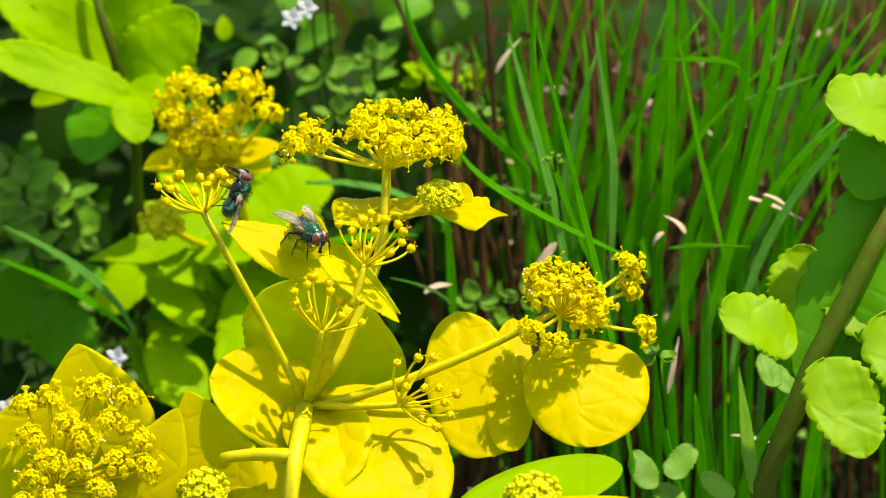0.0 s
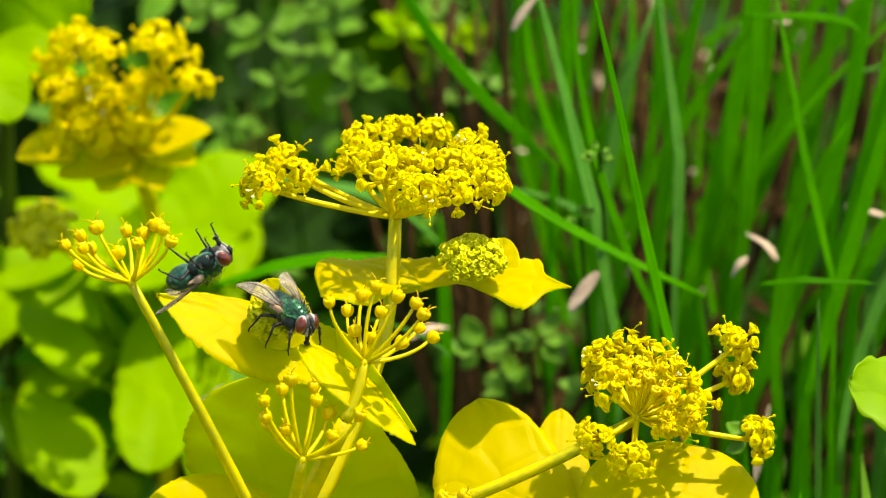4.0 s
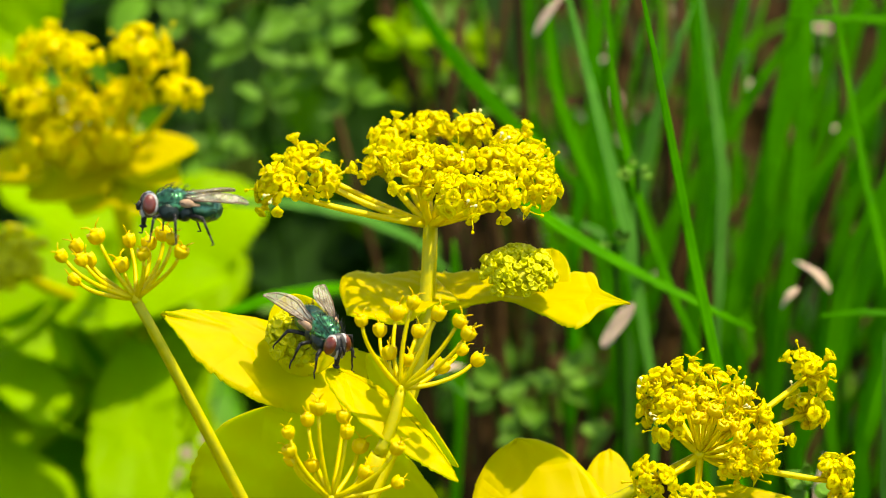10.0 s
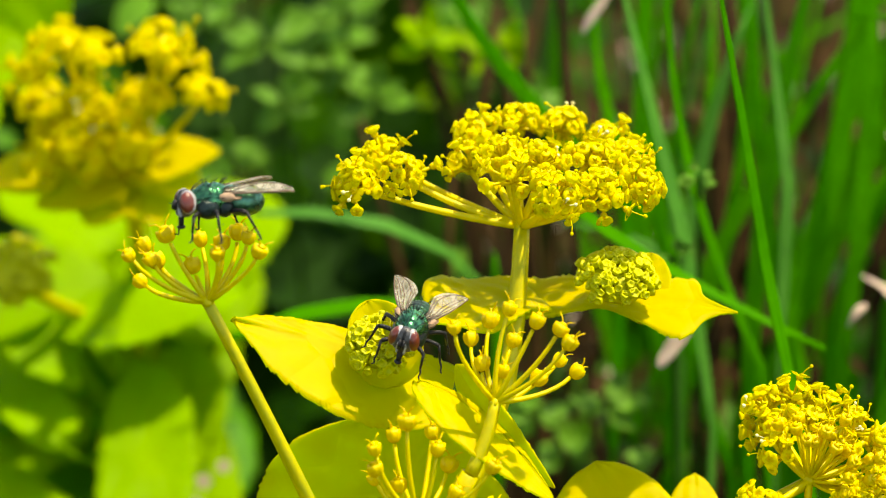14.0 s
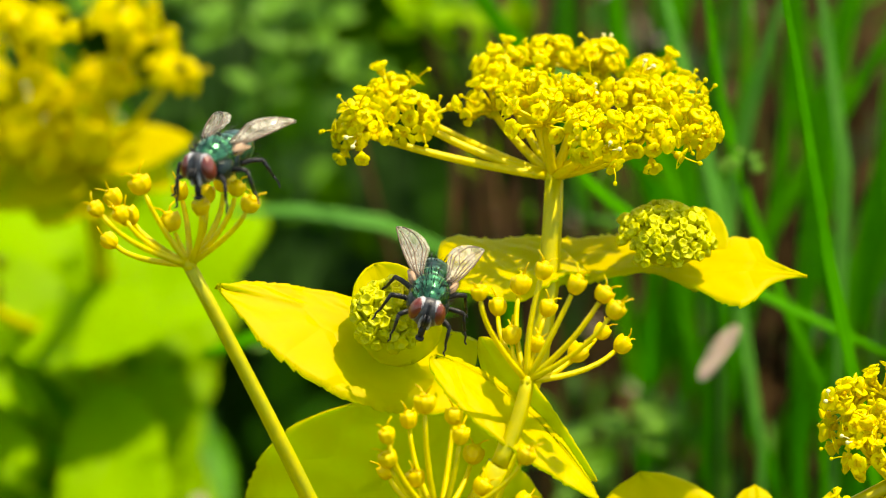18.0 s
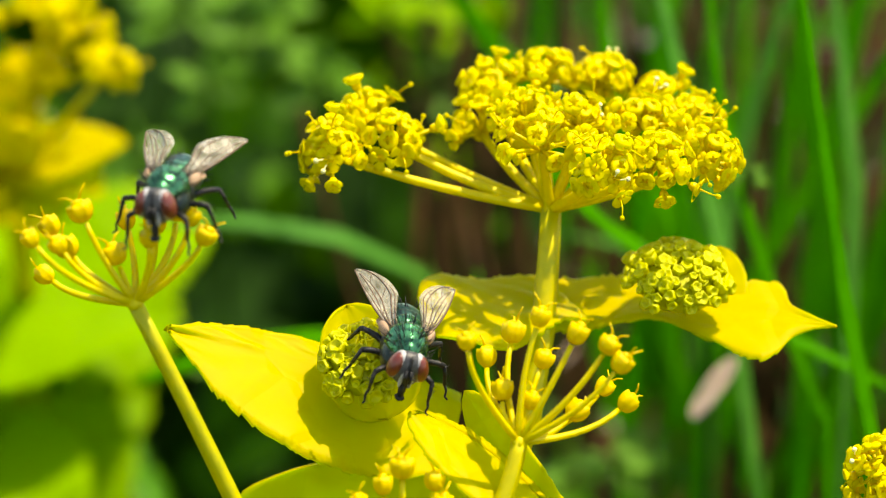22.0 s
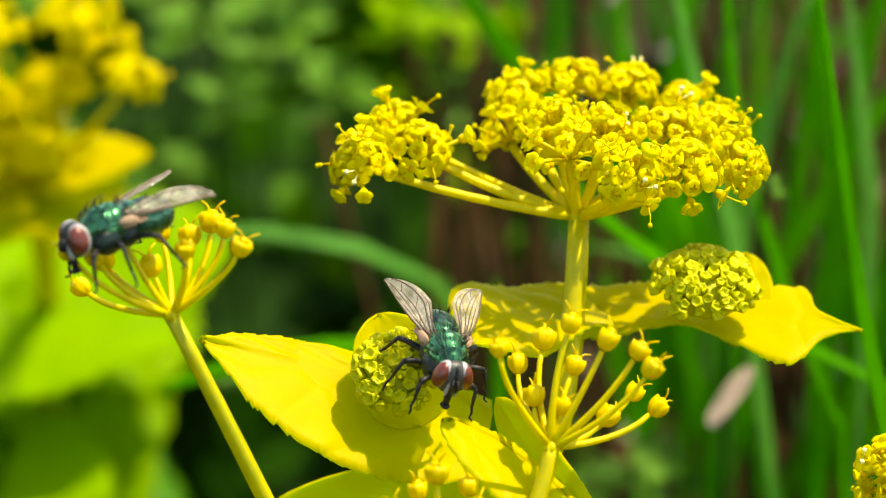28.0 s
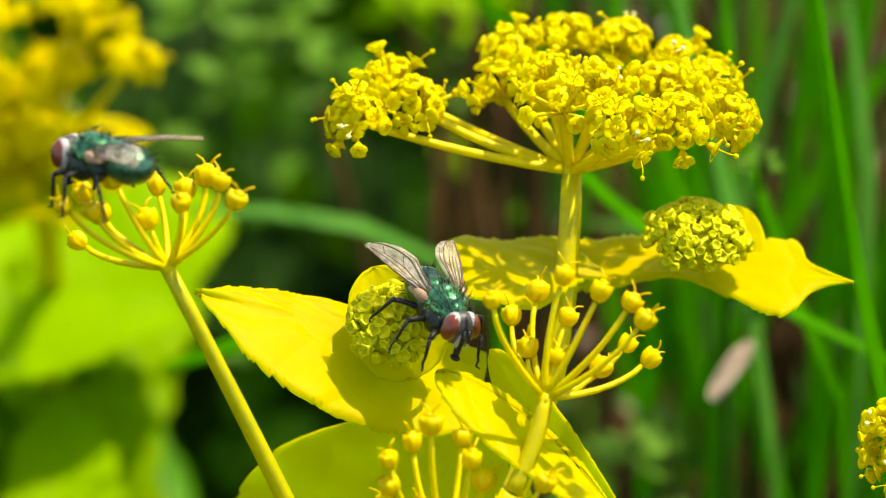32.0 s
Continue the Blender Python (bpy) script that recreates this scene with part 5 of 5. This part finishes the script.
# ---- low herbs, dry stalks and litter ----
def build_herbs():
    r = random.Random(19)
    # The dark and the lime leaves have shade and sunlight put into their colours.
    for material, count, size, near_, far_, label in (
            (M_GREEN, 330, (5, 11), 138, 200, "mass of soft green herb leaves"),
            (M_DARKGREEN, 340, (14, 30), 145, 240, "dense herb leaves, gap shade put into their dark green"),
            (M_PALEGREEN, 90, (3, 7), 128, 160, "small pale green herb leaves"),
            (M_LIME, 16, (4, 8), 126, 140, "small lime leaves low down, sunlight put into their colour")):
        bm = bmesh.new()
        for i in range(count):
            x = r.uniform(-150, 880) if r.random() < 0.72 else r.uniform(850, 1650)
            y = r.uniform(-100, 950)
            if x > 850 and y < 480:
                y = r.uniform(480, 950)
            c = wide(x, y, r.uniform(near_, far_))
            a = r.uniform(0, 2 * math.pi)
            ln = r.uniform(*size) * MM
            d = way(math.cos(a), math.sin(a) * 0.8, r.uniform(-0.5, 0.3))
            sheet(bm, c, c + d * ln, way(r.uniform(-0.5, 0.5), 0.7, -0.7 + r.uniform(-0.4, 0.4)), ln * r.uniform(0.5, 0.85), profile="ovate", cup=0.25, sag=ln * 0.08, n=10, m=2)
        tagged(new("herb_foliage", mesh_of("herb_foliage", bm, material)), label, "foliage", kind="stuff")
    # far low growth, to close the view; its dark colour holds the shade of the gaps
    bm = bmesh.new()
    for i in range(900):
        y = 0.20 + 1.5 * r.random() ** 1.6
        x = r.uniform(-0.4, 0.4) * (1 + y)
        c = Vector((x, y, r.uniform(0.0, 0.13) * (1.3 if x < 0.01 else 0.5)))
        a = r.uniform(0, 2 * math.pi)
        ln = r.uniform(18, 40) * MM
        sheet(bm, c, c + Vector((math.cos(a), math.sin(a), r.uniform(-0.2, 0.6))).normalized() * ln, Vector((r.uniform(-0.5, 0.5), r.uniform(-0.8, 0.2), 1)), ln * 0.6, n=5, m=1)
    tagged(new("low_growth", mesh_of("low_growth", bm, M_DARKGREEN)), "low growth on the ground behind, gap shade in its dark green", "foliage", kind="stuff")
    # brown dry stalks among the grass
    for i in range(110):
        x, w = r.uniform(800, 1600), r.uniform(95, 200)
        a = wide(x, r.uniform(520, 900), w)
        e = wide(x + r.gauss(20, 130), r.uniform(-100, 330), w + r.uniform(-15, 15))
        t = new("dry_stalk", None)
        t.location = Vector((a.x, a.y, 0))
        t.empty_display_size = 0.01
        tagged(t, "dry brown grass stalk", "stalk", "dry stalks in the grass")
        stalk("stem", t, [Vector((a.x, a.y + 0.004, 0)), *bow(a, e, at(r.gauss(0, 3), 0, 0) - at(0, 0, 0), 5)], r.uniform(0.5, 1.1) * MM, r.uniform(0.3, 0.8) * MM, M_DRY, seg=5)
    # brown litter and broken stems between the grasses; pale bits are painted in as glints
    for material, count, label in ((M_DRY, 700, "brown leaf litter and broken stems between the grasses"), (M_STRAW, 230, "pale bits in the litter, painted in for bright glints")):
        bm = bmesh.new()
        for i in range(count):
            c = wide(r.uniform(800, 1650), r.uniform(60, 950), r.uniform(110, 260))
            a = r.uniform(0, 2 * math.pi)
            ln = r.uniform(3, 9) * MM if material is M_DRY else r.uniform(1, 3) * MM
            sheet(bm, c, c + way(math.cos(a) * 0.7, math.sin(a), r.uniform(-0.4, 0.4)) * ln, way(r.uniform(-0.6, 0.6), 0.6, -0.7), ln * r.uniform(0.2, 0.5), profile="lance", cup=0.4, n=8, m=1)
        tagged(new("leaf_litter", mesh_of("leaf_litter", bm, material)), label, "litter", kind="stuff")
    # pale dry leaf fragments
    for x0, y0, x1, y1, w, rad in ((1215, 420, 1175, 385, 72, 1.0), (880, 130, 925, 70, 74, 0.9), (1300, 350, 1420, 395, 72, 0.9), (750, 520, 800, 505, 70, 1.4),
                                   (1290, 775, 1390, 800, 50, 0.7), (1180, 700, 1200, 600, 60, 0.8), (1350, 350, 1400, 380, 66, 0.8), (1175, 415, 1155, 440, 66, 0.8)):
        a, e = wide(x0, y0, w), wide(x1, y1, w)
        t = thing("dead_leaf", Vector((a.x, a.y, a.z)), "pale dry leaf fragment caught among the stalks", "dead leaf", "pale dry leaf fragments")
        leaf("fragment", t, a, e, way(0.2, 0.8, -0.6), rad * 1.2 * MM, M_STRAW, profile="lance", cup=0.4, ripple=0.08, sag=0.6 * MM, n=16, m=3, seed=x0)
    a, e = mid(1038, 604, 58), mid(1094, 526, 58)
    t = thing("dead_leaf", a, "broad pale dry leaf fragment caught among the stalks", "dead leaf", "pale dry leaf fragments")
    leaf("fragment", t, a, e, way(0.2, 0.8, -0.6), 1.8 * MM, M_STRAW, profile="broad", cup=0.3, ripple=0.06, n=40, m=5, teeth=0.1, seed=9)
    # small white and pinkish flowers
    for c, g in [(wide(545, 12, 74), 1), (wide(518, 30, 80), 1), (wide(200, 630, 70), 1), (wide(150, 635, 70), 1), (wide(5, 720, 50), 1), (mid(302, 795, 94), 0.45), (mid(270, 850, 94), 0.5), (mid(335, 770, 96), 0.4), (mid(285, 830, 92), 0.4)]:
        f = thing("white_flower", c, "small white five-petalled flower" if g == 1 else "tiny pinkish white flower", "flower", "small white flowers")
        for k in range(5):
            a = 2 * math.pi * k / 5
            d = way(math.cos(a), math.sin(a), -0.2)
            leaf("petal", f, c, c + d * 2.3 * g * MM, way(0, 0.3, -1), 1.7 * g * MM, M_WHITE if g == 1 else M_STRAW, profile="ovate", n=6, m=2)
        stalk("stem", f, [c, c + Vector((0.001, 0.03, -0.004)), Vector((c.x, c.y + 0.06, c.z * 0.7)), Vector((c.x, c.y + 0.06, 0))], 0.25 * g * MM, 0.35 * g * MM, M_DARKGREEN, seg=5)


build_herbs()


def build_sprigs():
    """Small sprigs of soft leaves low behind the flowers; some have sunlight put into their colour."""
    r = random.Random(8)
    for x, y, w, size, lit in ((680, 68, 124, 7.5, 1), (795, 80, 124, 5.5, 1), (850, 165, 98, 5.0, 0), (590, 160, 120, 6.0, 0), (545, 120, 124, 5.5, 0), (440, 165, 118, 6.5, 0), (410, 60, 124, 7.5, 0), (540, 20, 130, 6.5, 0), (845, 685, 90, 5.5, 0),
                               (965, 665, 90, 5.0, 0), (1060, 760, 96, 5.5, 0), (900, 750, 98, 5.0, 0), (350, 250, 124, 5.0, 0), (760, 40, 128, 5.5, 0), (300, 30, 124, 6.0, 0), (1100, 290, 50, 2.6, 0), (1060, 420, 54, 2.4, 0), (1410, 850, 30, 4.0, 0), (-400, 360, 112, 9.0, 0), (-330, 430, 116, 8.0, 0), (-450, 450, 112, 9.0, 0), (-280, 380, 118, 7.0, 0), (-380, 520, 114, 9.0, 0), (-250, 480, 118, 7.0, 0)):
        c = mid(x, y, w)
        t = thing("leaf_sprig", Vector((c.x, c.y + 0.02, 0)), "sprig of small leaves with sunlight put into their lime colour" if lit else "soft sprig of small pale green leaves", "plant", "leaf sprigs")
        stalk("stem", t, [Vector((c.x, c.y + 0.03, 0)), Vector((c.x + 0.004, c.y + 0.03, c.z * 0.6)), c], 0.5 * MM, 0.3 * MM, M_DARKGREEN, seg=5)
        for k in range(5):
            a = radians(90 + (k - 2) * 62 + r.uniform(-25, 25))
            d = way(math.cos(a), math.sin(a) * 0.7, r.uniform(-0.5, 0.2))
            ln = size * r.uniform(0.6, 1.0) * MM
            # lit sprigs take the brighter lime in place of light falling on them
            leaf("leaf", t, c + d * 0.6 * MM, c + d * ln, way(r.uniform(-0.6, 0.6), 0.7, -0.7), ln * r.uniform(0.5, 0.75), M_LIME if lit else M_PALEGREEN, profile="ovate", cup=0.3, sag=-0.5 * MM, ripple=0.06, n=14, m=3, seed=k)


build_sprigs()



def motions():
    sway = [(r[0], sway_pose(*r[7:10])) for r in PATH]
    rest = Matrix.Translation(plant.location)
    walk(plant, [(t, m @ rest) for t, m in sway])
    # low leaves move less in the wind than the stems; the side umbel shifts less and turns more
    for ob, shift, turn, start in [(leaf_, 0.45, 0.45, PATH[0]) for leaf_ in low_leaves] + [(side_branch, 0.8, 1.25, None), (side_umbel, 0.6, 1.5, None)]:
        own = lambda r: sway_pose(shift * r[7], shift * r[8], turn * r[9])
        fix = own(start).inverted() @ sway_pose(*start[7:10]) if start else Matrix.Identity(4)
        walk(ob, [(r[0], rest.inverted() @ m.inverted() @ own(r) @ fix @ rest) for r, (_, m) in zip(PATH, sway)])
    rest = Matrix.Translation(low_plant.location)
    walk(low_plant, [(t, m @ rest) for t, m in sway])

    def between(t):
        for (t0, a), (t1, b) in zip(sway, sway[1:]):
            if t0 <= t <= t1:
                return a.lerp(b, (t - t0) / (t1 - t0))

    def blend(rows, t):
        for a, b in zip(rows, rows[1:]):
            if a[0] <= t <= b[0]:
                k = (t - a[0]) / (b[0] - a[0])
                k = k * k * (3 - 2 * k)
                return [tuple(p + (q - p) * k for p, q in zip(a[i], b[i])) for i in (1, 2, 3)]

    for fly, rows in ((fly_a, FLY_A), (fly_b, FLY_B)):
        times = sorted({r[0] for r in PATH} | {r[0] for r in rows})
        walk(fly, [(t, between(t) @ fly_pose(*blend(rows, t))) for t in times])


motions()
